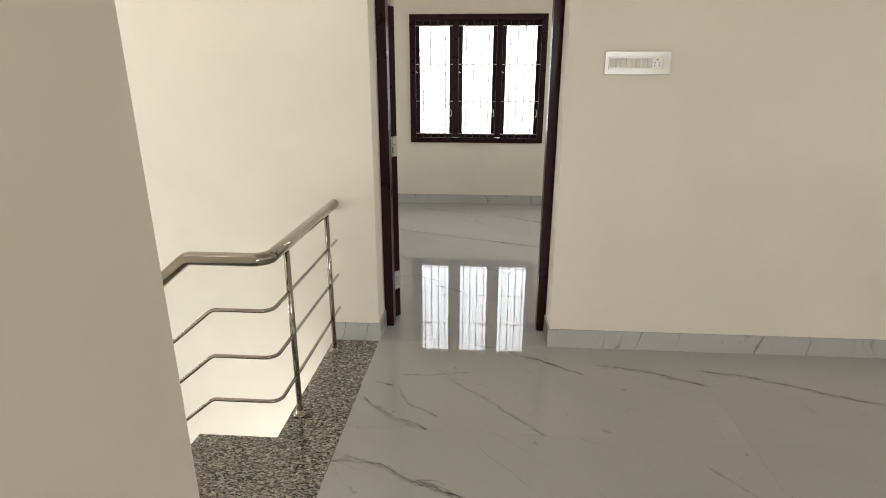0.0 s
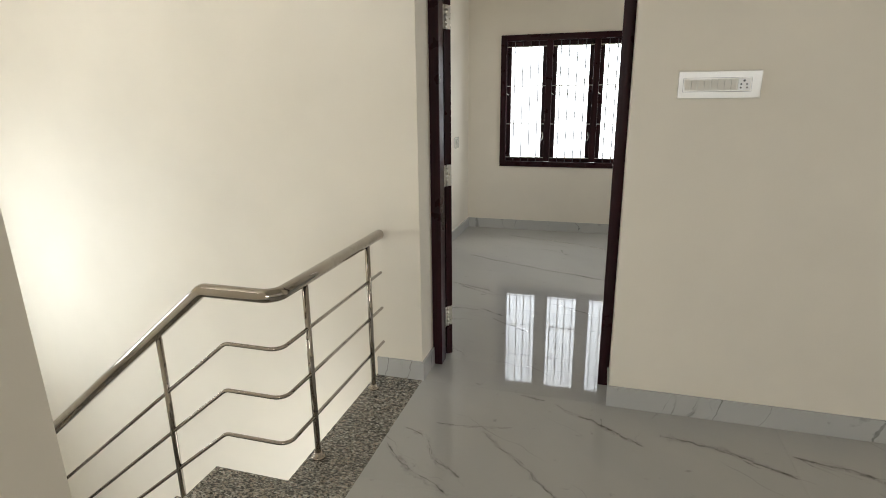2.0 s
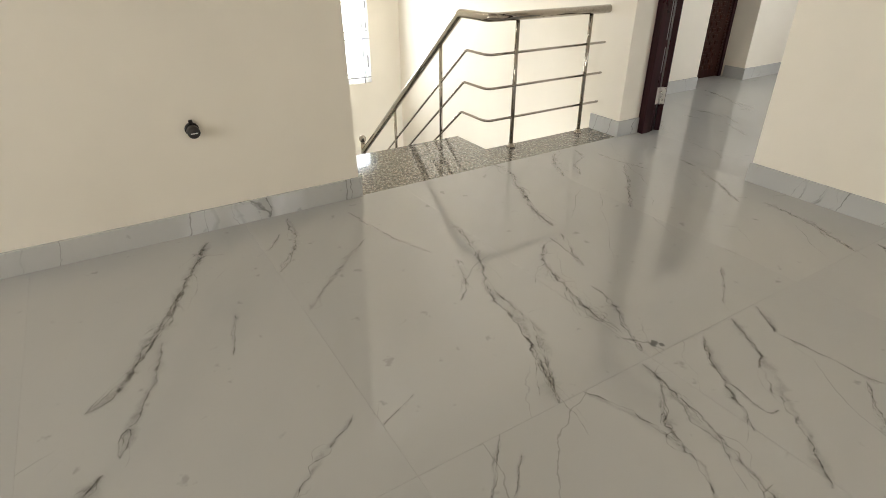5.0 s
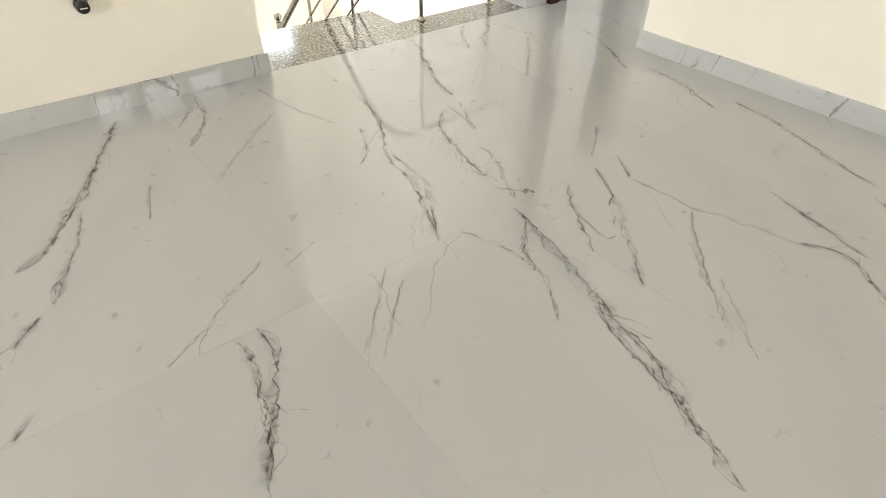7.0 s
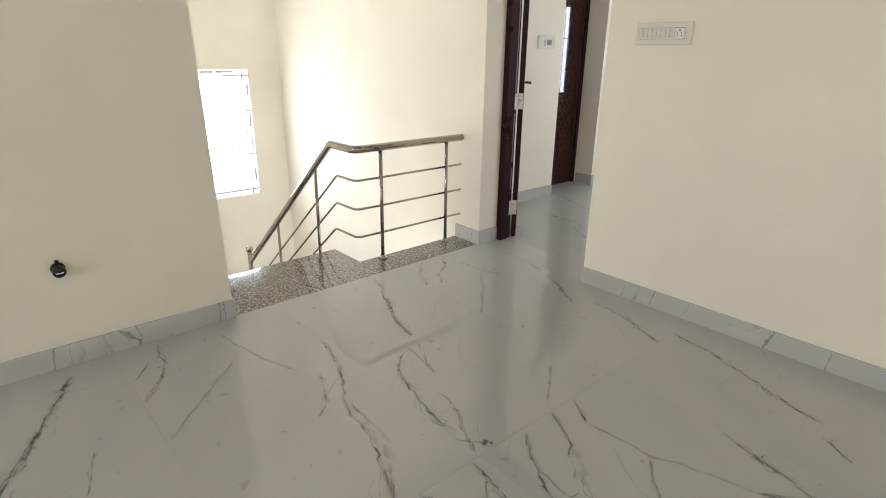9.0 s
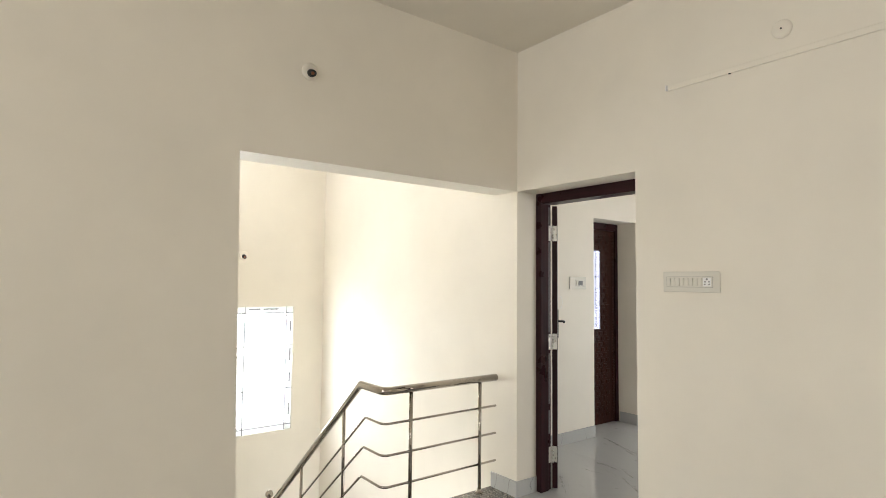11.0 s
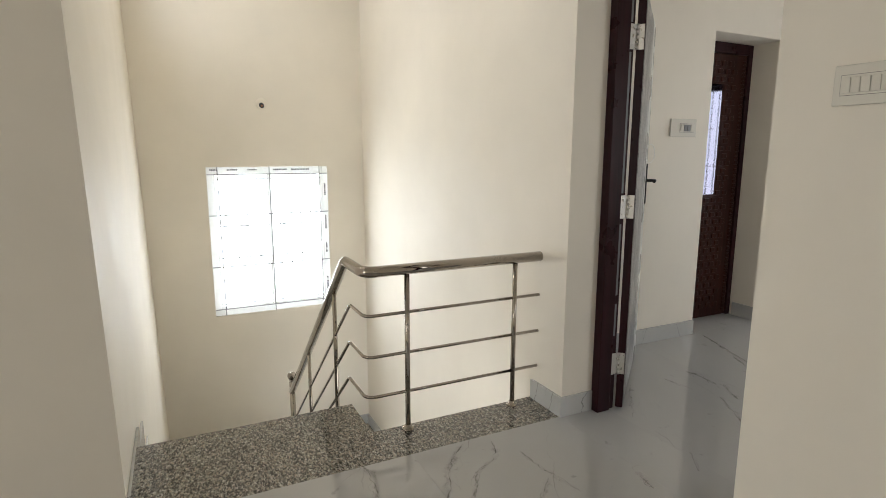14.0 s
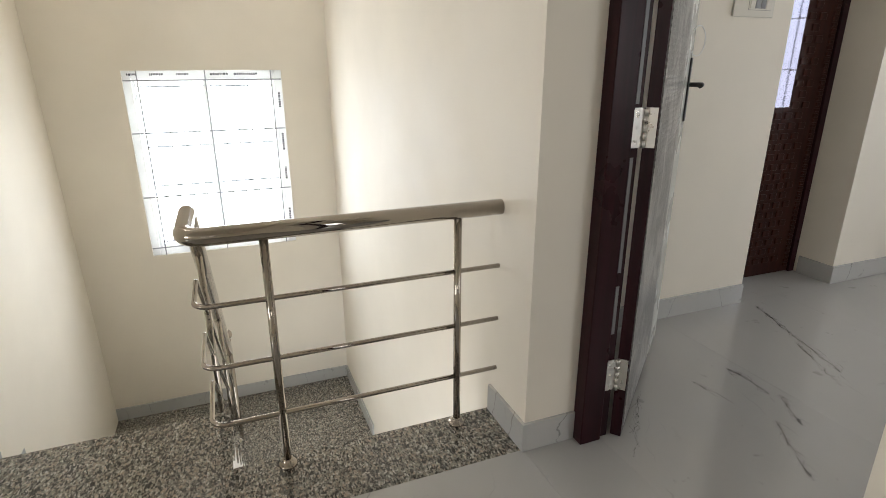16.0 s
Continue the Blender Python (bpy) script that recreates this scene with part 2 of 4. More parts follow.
def bubble_film(name):
    """Milky bubble wrap pulled tight, dull and torn in places."""
    m = material(name, (0.55, 0.55, 0.53), 0.3)
    n = Nodes(m)
    v = n.coords()
    cell = n.add("ShaderNodeTexVoronoi", Scale=55.0, Randomness=0.25)
    n.link(v, cell.inputs["Vector"])
    dot = n.ramp(cell.outputs["Distance"], [(0.25, 1.0), (0.5, 0.0)])
    worn = n.ramp(n.noise(v, 5, 5, 0.65, 0.6), [(0.46, 0.0), (0.58, 1.0)])
    base = n.mix(dot, (0.13, 0.125, 0.125), (0.34, 0.34, 0.325))
    n.link(n.mix(n.math("MULTIPLY", worn, 0.55), base, (0.52, 0.515, 0.485)), n.b.inputs["Base Color"])
    n.bump(n.math("ADD", dot, n.noise(v, 30, 3)), 0.6, 0.003)
    return m


BUBBLE = bubble_film("milky_bubble_wrap")
MILKY = paint("milky_stretched_film", (0.50, 0.50, 0.47), 0.25)
EARTH = paint("dry_sandy_ground", (0.34, 0.30, 0.24), 0.9)

# ---------------------------------------------------------------- mesh helpers


def box(bm, x0, x1, y0, y1, z0, z1, bevel=0.0):
    made = bmesh.ops.create_cube(bm, size=1)["verts"]
    m = Matrix.Translation(((x0 + x1) / 2, (y0 + y1) / 2, (z0 + z1) / 2)) @ Matrix.Diagonal((x1 - x0, y1 - y0, z1 - z0, 1))
    bmesh.ops.transform(bm, matrix=m, verts=made)
    if bevel:
        edges = list({e for v in made for e in v.link_edges})
        bmesh.ops.bevel(bm, geom=edges, offset=bevel, segments=2, affect="EDGES", profile=0.5)
    return bm


def boxed(*sizes, bevel=0.0):
    bm = bmesh.new()
    for s in sizes:
        box(bm, *s, bevel=bevel)
    return bm


def tube(bm, points, radius, sides=14, caps=True):
    """A round bar along a polyline, mitred at its corners."""
    pts = [Vector(p) for p in points]
    rings = []
    up = None
    for i, p in enumerate(pts):
        a = (p - pts[i - 1]).normalized() if i else (pts[1] - p).normalized()
        b = (pts[i + 1] - p).normalized() if i + 1 < len(pts) else a
        t = (a + b).normalized()
        if up is None:
            up = a.orthogonal().normalized()
        side = a.cross(up).normalized()
        up = side.cross(a).normalized()
        ring = []
        for k in range(sides):
            w = 2 * math.pi * k / sides
            off = (up * math.cos(w) + side * math.sin(w)) * radius
            # slide along the bar on to the mitre plane
            off -= a * (off.dot(t) / a.dot(t))
            ring.append(bm.verts.new(p + off))
        rings.append(ring)
    for r0, r1 in zip(rings, rings[1:]):
        for k in range(sides):
            f = bm.faces.new((r0[k], r0[(k + 1) % sides], r1[(k + 1) % sides], r1[k]))
            f.smooth = True
    if caps:
        bm.faces.new(rings[0][::-1])
        bm.faces.new(rings[-1])
    bmesh.ops.recalc_face_normals(bm, faces=bm.faces)
    return bm


def lathe(bm, profile, m=Matrix(), sides=24):
    """A turned body from (radius, height) pairs about z, put at m."""
    rings = []
    for r, h in profile:
        rings.append([bm.verts.new(m @ Vector((r * math.cos(2 * math.pi * k / sides), r * math.sin(2 * math.pi * k / sides), h))) for k in range(sides)])
    for r0, r1 in zip(rings, rings[1:]):
        for k in range(sides):
            f = bm.faces.new((r0[k], r0[(k + 1) % sides], r1[(k + 1) % sides], r1[k]))
            f.smooth = True
    bm.faces.new(rings[0][::-1])
    bm.faces.new(rings[-1])
    bmesh.ops.recalc_face_normals(bm, faces=bm.faces)
    return bm


def mesh_of(name, bm, mat):
    me = bpy.data.meshes.new(name)
    bm.to_mesh(me)
    bm.free()
    me.materials.append(mat)
    return me


def part(name, bm, mat, parent, label=""):
    ob = new(name, mesh_of(name, bm, mat))
    ob.parent = parent
    return tagged(ob, label)


def lean(bm, y, rate):
    """Lets the face that stands at y lean out of plumb."""
    for v in bm.verts:
        if abs(v.co.y - y) < 0.004:
            v.co.y -= rate * v.co.z
    return bm


def structure(name, bm, mat, label, category):
    return tagged(new(name, mesh_of(name, bm, mat)), label, category, kind="structure")


def thing(name, m, label, category, group="", kind=""):
    ob = new(name)
    ob.empty_display_size = 0.1
    ob.matrix_basis = m
    return tagged(ob, label, category, group, kind)


# ---------------------------------------------------------------- the plan
WX, NY = 0.195, 3.085            # hall: face of the stair-side wall, face of the door wall
BY = 3.36                        # bedroom face of the door wall
SY = 1.205                       # stairwell: south face
SX = -2.92                       # stairwell: window wall
DX0, DX1 = 0.195, 1.135          # bedroom door opening
HEAD, TOP = 2.10, 3.10           # lintel and ceiling heights
EX, SOUTH = 4.32, -5.0           # far sides of the hall
RX0, RX1, RY = -0.43, 3.2, 6.66  # bedroom
LAND, LOW = -1.49, -2.98         # half landing and lower floor
W_Y0, W_Y1, W_Z0, W_Z1 = 1.685, 2.735, -0.158, 1.170
N_X0, N_X1, N_Z0, N_Z1 = -0.072, 1.41, 0.705, 2.058
E_Y0, E_Y1, E_Z0, E_Z1 = 0.52, 2.20, 0.75, 2.05
H_Z0 = 1.45                      # sill of the hall window
F_Y0, F_Y1 = 4.25, 5.75          # bedroom side window, unseen, added for light
# back window, unseen, added to light the hall
B_X0, B_X1, B_Z0, B_Z1 = 1.6, 4.0, 1.20, 2.55
ID0, ID1 = 4.75, 5.455           # inner door opening along y

structure("wall_north", boxed((SX - 0.23, DX0, NY, BY, LOW, TOP), (DX1, EX + 0.23, NY, BY, -0.15, TOP), (DX0, DX1, NY, BY, HEAD, TOP)), CREAM, "smooth cream painted wall with a deep door opening", "wall")
structure("wall_west", lean(boxed((-0.03, WX, SOUTH, SY, -0.15, TOP), (-0.03, WX, SY, NY, HEAD, TOP)), SY, 0.018), CREAM, "cream painted hall wall and lintel over the stair", "wall")
# the high gap at z 2.45 is added, out of view, for the fill lamp
structure("wall_stair_south", lean(boxed((SX - 0.23, -0.03, SY - 0.23, SY, LOW, 2.45), (SX - 0.23, -2.5, SY - 0.23, SY, 2.45, TOP), (-0.9, -0.03, SY - 0.23, SY, 2.45, TOP), (-2.5, -0.9, SY - 0.23, SY, 2.92, TOP)), SY, 0.018), CREAM, "cream painted side wall of the stairwell", "wall")
structure("wall_stair_west", boxed((SX - 0.23, SX, SY - 0.1, W_Y0, LOW, TOP), (SX - 0.23, SX, W_Y1, NY, LOW, TOP), (SX - 0.23, SX, W_Y0, W_Y1, LOW, W_Z0), (SX - 0.23, SX, W_Y0, W_Y1, W_Z1, TOP)), CREAM, "cream stairwell end wall with a bright window", "wall")
structure("wall_stair_low", boxed((WX, WX + 0.2, SY - 0.23, NY, LOW, -0.16)), CREAM, "cream wall under the landing edge", "wall")
structure("wall_south", boxed((-0.03, B_X0, SOUTH - 0.23, SOUTH, -0.15, TOP), (B_X1, EX, SOUTH - 0.23, SOUTH, -0.15, TOP), (B_X0, B_X1, SOUTH - 0.23, SOUTH, -0.15, B_Z0), (B_X0, B_X1, SOUTH - 0.23, SOUTH, B_Z1, TOP)), CREAM, "plain cream wall closing the hall", "wall")
structure("wall_east", boxed((EX, EX + 0.23, SOUTH - 0.23, E_Y0, -0.15, TOP), (EX, EX + 0.23, E_Y1, NY, -0.15, TOP), (EX, EX + 0.23, E_Y0, E_Y1, -0.15, H_Z0), (EX, EX + 0.23, E_Y0, E_Y1, E_Z1, TOP)), CREAM, "cream hall wall with a barred window", "wall")
structure("wall_bedroom_west", boxed((RX0 - 0.25, RX0, BY, ID0, -0.15, TOP), (RX0 - 0.25, RX0, ID1, RY, -0.15, TOP), (RX0 - 0.25, RX0, ID0, ID1, 2.098, TOP)), CREAM, "pale cream bedroom wall with a recessed door", "wall")
structure("wall_bedroom_north", boxed((RX0 - 0.25, N_X0, RY, RY + 0.23, -0.15, TOP), (N_X1, RX1 + 0.2, RY, RY + 0.23, -0.15, TOP), (N_X0, N_X1, RY, RY + 0.23, -0.15, N_Z0), (N_X0, N_X1, RY, RY + 0.23, N_Z1, TOP)), CREAM, "cream bedroom wall with a dark framed window", "wall")
structure("wall_bedroom_east", boxed((RX1, RX1 + 0.2, BY, F_Y0, -0.15, TOP), (RX1, RX1 + 0.2, F_Y1, RY, -0.15, TOP), (RX1, RX1 + 0.2, F_Y0, F_Y1, -0.15, E_Z0), (RX1, RX1 + 0.2, F_Y0, F_Y1, E_Z1, TOP)), CREAM, "plain cream bedroom wall with an added unseen window", "wall")
structure("wall_bath", boxed((RX0 - 0.6, RX0 - 0.45, ID0 - 0.3, ID1 + 0.3, -0.15, TOP)), CREAM, "plain wall closing the space behind the inner door", "wall")
structure("ceiling", boxed((SX - 0.23, EX + 0.23, SOUTH - 0.23, RY + 0.23, TOP, TOP + 0.15)), CEILING, "plain off-white plastered ceiling", "ceiling")
structure("ground", boxed((-400, 400, -400, 400, LOW - 0.4, LOW - 0.2)), EARTH, "dry sandy ground outside", "ground")
structure("lower_floor", boxed((SX, WX, SY, NY, LOW - 0.15, LOW)), GRANITE, "grey granite floor at the stair foot", "floor")

floor = structure("floor", boxed((WX, EX, SOUTH, NY, -0.15, -0.0009), (DX0, DX1, NY, BY, -0.15, -0.0009), (RX0, RX1, BY, RY, -0.15, -0.0009), (RX0 - 0.45, RX0, ID0, ID1, -0.15, -0.0009), (-0.055, WX, SY, NY, -0.15, -0.020)), GROUT, "polished white marble tile floor with grey veins", "floor")

# ---------------------------------------------------------------- granite edge of the landing
edge = thing("landing_edge", pose(0, 0, 0), "polished speckled grey granite edging at the stair head", "stair edge", kind="structure")
part("slab", boxed((-0.392, WX, SY + 0.001, 2.1865, -0.020, 0.0), bevel=0.0012), GRANITE, edge)
part("slab", boxed((-0.063, WX, 2.1869, NY - 0.001, -0.020, 0.0), bevel=0.0012), GRANITE, edge)
part("edge_face", boxed((-0.055, -0.040, 2.188, NY, -0.17, -0.020), (-0.055, -0.040, SY, 2.170, -0.17, -0.020)), CEMENT, edge, "white plastered slab edge")

# ---------------------------------------------------------------- stairs
RISE, GO = 1.49 / 8, 0.226


def flight(x0, z0, way, y0, y1):
    """Eight risers and seven treads going down along x from a top edge."""
    st = thing("staircase", pose(x0, y0, z0), "granite-treaded stair flight with white plastered sides", "staircase", "stair flights", "structure")
    w = y1 - y0
    for i in range(7):
        xa, xb = way * GO * i, way * GO * (i + 1)
        za = -RISE * (i + 1)
        part("tread", boxed((min(xa, xb - way * -0.0) - (0.02 if way < 0 else 0.0), max(xa, xb) + (0.02 if way > 0 else 0.0), 0, w, za - 0.02, za), bevel=0.003), GRANITE, st)
        part("riser", boxed((min(xa, xa + way * 0.015), max(xa, xa + way * 0.015), 0.004, w - 0.01, za + 0.001, za + RISE - 0.022)), GRANITE, st)
    part("riser", boxed((min(way * GO * 7, way * (GO * 7 + 0.015)), max(way * GO * 7, way * (GO * 7 + 0.015)), 0.004, w - 0.01, -RISE * 8 + 0.001, -RISE * 7 - 0.022)), GRANITE, st)
    bm = bmesh.new()
    top = [(0, -0.022)]
    for i in range(7):
        top += [(way * GO * i, -RISE * (i + 1) - 0.022), (way * GO * (i + 1), -RISE * (i + 1) - 0.022)]
    low = [(way * GO * 7, -RISE * 8), (way * (GO * 7 - 0.20), -RISE * 8), (0, -0.30)]
    ring = top + low
    a = [bm.verts.new((x, 0.006, z)) for x, z in ring]
    b = [bm.verts.new((x, w - 0.006, z)) for x, z in ring]
    bm.faces.new(a)
    bm.faces.new(b[::-1])
    for i in range(len(ring)):
        j = (i + 1) % len(ring)
        bm.faces.new((a[i], b[i], b[j], a[j]))
    bmesh.ops.recalc_face_normals(bm, faces=bm.faces)
    part("body", bm, CEMENT, st, "white plastered stair body")
    return st


flight(-0.37, 0.0, -1, SY + 0.013, 2.18)
flight(-1.97, LAND, 1, 2.20, NY - 0.013)
structure("landing", boxed((SX, -1.967, SY, NY, LAND - 0.02, LAND)), GRANITE, "grey granite half landing under the window", "landing")
structure("landing_slab", boxed((SX, -1.98, SY, NY, LAND - 0.16, LAND - 0.021)), CEMENT, "white plastered landing slab", "landing")

# ---------------------------------------------------------------- skirting
SK = 0.1035


def skirting(label, *sizes):
    """A run of skirting tiles, the floor tile in its light-raised copy, end to end along x or y."""
    (x0, x1, y0, y1, z0, z1), = sizes
    run = thing("baseboard", pose(x0, y0, z0), label, "baseboard", kind="structure")
    lx, ly = x1 - x0, y1 - y0
    n = max(1, round(max(lx, ly) / 1.62))
    for k in range(n):
        a, b = k / n, (k + 1) / n
        gap = 0.0004 if n > 1 else 0.0
        size = (lx * a + gap, lx * b - gap, 0, ly, 0, z1 - z0) if lx > ly else (0, lx, ly * a + gap, ly * b - gap, 0, z1 - z0)
        part("skirting_tile", boxed(size, bevel=0.0005), LIT_SKIRT_TILE, run)
    return run


PALE = "grey-veined marble tile skirting along the wall"
skirting(PALE, (DX1 - 0.010, EX, NY - 0.012, NY, 0, SK))
skirting(PALE, (-0.055, DX0 + 0.010, NY - 0.012, NY, 0, SK))
skirting(PALE, (DX0, DX0 + 0.010, NY, 3.272, 0, SK))
skirting(PALE, (DX1 - 0.010, DX1, NY, 3.272, 0, SK))
skirting(PALE, (WX, WX + 0.012, SOUTH, SY + 0.011, 0, SK))
skirting(PALE, (-0.37, WX, SY, SY + 0.011, 0, SK))
skirting(PALE, (RX0, RX0 + 0.012, BY, ID0, 0, SK))
skirting(PALE, (RX0, RX0 + 0.012, ID1 - 0.011, RY, 0, SK))
skirting(PALE, (RX0 - 0.2, RX0, ID1 - 0.011, ID1, 0, SK))
skirting(PALE, (RX0 + 0.012, RX1, RY - 0.012, RY, 0, SK))
skirting(PALE, (SX, SX + 0.012, SY, NY, LAND, LAND + SK))
skirting(PALE, (SX + 0.012, -1.97, NY - 0.012, NY, LAND, LAND + SK))
skirting(PALE, (SX + 0.012, -1.97, SY, SY + 0.012, LAND, LAND + SK))
for i in range(7):
    xa = -0.37 - GO * i
    skirting("stepped marble skirting tile beside the stair", (xa - GO, xa - 0.001, SY, SY + 0.0115, -RISE * (i + 1), -RISE * i + SK * 0.25))

# ---------------------------------------------------------------- stair railing
RAILX, RAILY, SLOPE = -0.020, 2.150, RISE / GO


def rail_path(z, brk, r, end, wall=NY):
    pts = [(RAILX, wall, z), (RAILX, RAILY + r + 0.02, z)]
    for k in range(7):
        w = k / 6 * math.pi / 2
        pts.append((RAILX - r + r * math.cos(w), RAILY + r - r * math.sin(w), z))
    # short bend where the level length turns into the slope
    pts.append((brk + 0.040, RAILY, z))
    for k in range(-3, 4):
        d = k * 0.006
        pts.append((brk - d, RAILY, z - SLOPE * max(0.0, d) - SLOPE * 0.25 * max(0.0, 0.018 - abs(d)) ** 2 / 0.018))
    pts.append((brk - 0.050, RAILY, z - SLOPE * 0.050))
    pts.append((end, RAILY, z - SLOPE * (brk - end)))
    return pts


railing = thing("stair_railing", pose(0, 0, 0), "polished stainless steel stair railing with three thin rods", "railing")
part("handrail", tube(bmesh.new(), rail_path(0.778, -0.318, 0.055, -1.93), 0.0255, 20), STEEL, railing)
for z, brk in ((0.577, -0.248), (0.384, -0.270), (0.192, -0.293)):
    part("rod", tube(bmesh.new(), rail_path(z, brk, 0.045, -1.93), 0.0078, 11), STEEL, railing)


def post(x, y, z0, z1, r=0.0125):
    p = part("post", tube(bmesh.new(), [(x, y, z0), (x, y, z1)], r, 16), STEEL, railing)
    base = part("base_flange", lathe(bmesh.new(), [(0.030, 0.0), (0.030, 0.006), (0.026, 0.010), (0.019, 0.012), (0.0185, 0.022), (0.0135, 0.026)], pose(x, y, z0)), STEEL, p)
    return p


post(RAILX, 2.935, 0, 0.765)
post(RAILX, 2.352, 0, 0.765)
for x, step in ((-0.545, 1), (-1.245, 4)):
    post(x, RAILY, -RISE * step, 0.765 - SLOPE * (-0.318 - x), 0.0115)
newel = part("newel_post", tube(bmesh.new(), [(-1.93, RAILY, LAND), (-1.93, RAILY, -0.47)], 0.021, 18), STEEL, railing)
part("ball_cap", lathe(bmesh.new(), [(0.014, 0.0), (0.024, 0.006), (0.016, 0.014)] + [(0.034 * math.sin(math.pi * (k + 2) / 14), 0.046 - 0.034 * math.cos(math.pi * (k + 2) / 14)) for k in range(12)] + [(0.002, 0.08)], pose(-1.93, RAILY, -0.47)), STEEL, newel)

# ---------------------------------------------------------------- bedroom door
JW = 0.052
frame_y0, frame_y1 = 3.272, 3.388
door = thing("door_1", pose(0, 0, 0), "dark maroon wooden door standing open with film on it", "door", kind="structure")


def jamb(x0, x1, stop):
    bm = boxed((x0, x1, frame_y0, frame_y1 - 0.036, 0, HEAD), bevel=0.003)
    box(bm, min(x0, x1) if stop < 0 else x0 + 0.014, x1 - 0.014 if stop < 0 else x1, frame_y1 - 0.036, frame_y1, 0, HEAD, bevel=0.002)
    return bm


door_frame = part("door_frame", jamb(DX0 + 0.001, DX0 + JW, -1), MAROON, door, "dark maroon varnished jamb")
part("door_frame", jamb(DX1 - JW, DX1 - 0.001, 1), MAROON, door, "dark maroon varnished jamb")
part("door_head", boxed((DX0 + JW + 0.001, DX1 - JW - 0.001, frame_y0, frame_y1, HEAD - 0.075, HEAD - 0.001), bevel=0.003), MAROON_H, door, "dark maroon varnished head rail")
HINGE = (DX0 + JW - 0.004, frame_y1 + 0.004)
LEAF = 131.0
leaf_m = pose(HINGE[0], HINGE[1], 0.008, 0, 0, LEAF)
for za, zb in ((0.39, 0.555), (0.60, 0.955), (1.105, 1.755), (1.885, 2.01)):
    part("tape_strip", boxed((DX0 + JW - 0.0138, DX0 + JW - 0.0124, 3.362, 3.374, za, zb)), SMOKE, door, "torn grey tape left on the jamb")
leaf = part("door_leaf", boxed((0.004, 0.838, 0.0, 0.036, 0.0, 2.012), bevel=0.002), MAROON, door, "dark maroon flush door leaf")
leaf.matrix_basis = leaf_m @ pose(0, -0.036, 0)
# wrap on the leaf's hall-side face (local -y)
wrap = part("plastic_wrap", boxed((0.02, 0.60, -0.0030, -0.0006, 0.03, 2.0)), BUBBLE, leaf, "milky bubble wrap taped over the leaf")
wrap2 = part("plastic_wrap", boxed((0.60, 0.83, -0.0028, -0.0006, 0.01, 2.005)), MILKY, leaf, "milky stretched film over the leaf's edge")
hb = boxed((0.752, 0.790, -0.010, -0.003, 0.985, 1.225), bevel=0.003)
tube(hb, [(0.771, -0.008, 1.125), (0.771, -0.058, 1.125)], 0.009, 11)
handle = part("door_handle", hb, BLACK, leaf, "black lever handle on a long plate")
part("lever", tube(bmesh.new(), [(0.771, -0.055, 1.125), (0.735, -0.057, 1.126), (0.675, -0.055, 1.123)], 0.0085, 11), BLACK, handle)
rb = bmesh.new()
tube(rb, [(0.77 + 0.035 * math.cos(a * math.pi / 12), -0.020 - 0.022 * math.cos(a * math.pi / 12), 1.285 + 0.055 * math.sin(a * math.pi / 12)) for a in range(24)] + [(0.805, -0.042, 1.285)], 0.0016, 6)
part("wire_loop", rb, PLASTIC, leaf, "thin white wire loop")


def hinge(z):
    bm = boxed((HINGE[0] - 0.0015, HINGE[0] + 0.0018, HINGE[1] - 0.045, HINGE[1] - 0.004, z - 0.056, z + 0.056), bevel=0.0008)
    for k in range(5):
        z0 = z - 0.056 + k * 0.0226
        tube(bm, [(HINGE[0] + 0.006, HINGE[1] - 0.001, z0), (HINGE[0] + 0.006, HINGE[1] - 0.001, z0 + 0.0215)], 0.0062, 11)
    for dz in (-0.038, 0.0, 0.038):
        lathe(bm, [(0.0042, 0), (0.0042, 0.0012), (0.002, 0.0018)], pose(HINGE[0] + 0.0018, HINGE[1] - 0.026, z + dz, 0, 90, 0), 10)
    h = part("hinge", bm, ZINC, door, "satin steel butt hinge")
    bm = boxed((0.0, 0.0016, -0.034, -0.002, z - 0.064, z + 0.048), bevel=0.0005)
    f = part("flap", bm, ZINC, h)
    f.matrix_basis = leaf_m @ pose(0.0018, 0, 0)


for z in (1.82, 1.04, 0.245):
    hinge(z)
part("latch_keep", boxed((0.80, 0.83, frame_y1 - 0.002, frame_y1 + 0.006, 2.03, 2.075), bevel=0.001), ZINC, door, "small steel bolt keep")

# ---------------------------------------------------------------- inner carved door
inner = thing("door_2", pose(RX0 - 0.235, 0, 0), "closed reddish-brown carved door with woven block pattern", "door", kind="structure")
part("door_leaf", boxed((-0.034, 0.0, ID0 + 0.05, ID1 - 0.05, 0.006, 2.018), bevel=0.002), CARVED, inner)
part("door_frame", boxed((-0.06, 0.012, ID0 + 0.001, ID0 + 0.047, 0, 2.096), bevel=0.003), MAROON, inner)
part("door_frame", boxed((-0.06, 0.012, ID1 - 0.047, ID1 - 0.001, 0, 2.096), bevel=0.003), MAROON, inner)
part("door_head", boxed((-0.06, 0.012, ID0 + 0.048, ID1 - 0.048, 2.020, 2.096), bevel=0.003), MAROON, inner)
part("mirror_panel", boxed((0.0005, 0.006, 4.94, 5.152, 0.985, 1.80), bevel=0.001), MIRROR, inner, "smooth shiny panel with film on it")
blk = mesh_of("carved_block", boxed((0, 0.009, -0.026, 0.026, -0.018, 0.018), bevel=0.004), CARVED)
for r in range(34):
    for c in range(6):
        y = ID0 + 0.135 + c * 0.078 + (0.039 if r % 2 else 0)
        z = 0.10 + r * 0.056
        if y > ID1 - 0.16 or (4.91 < y < 5.182 and 0.96 < z < 1.83):
            continue
        o = new("carved_block", blk)
        o.parent = inner
        o.location = (0, y, z)
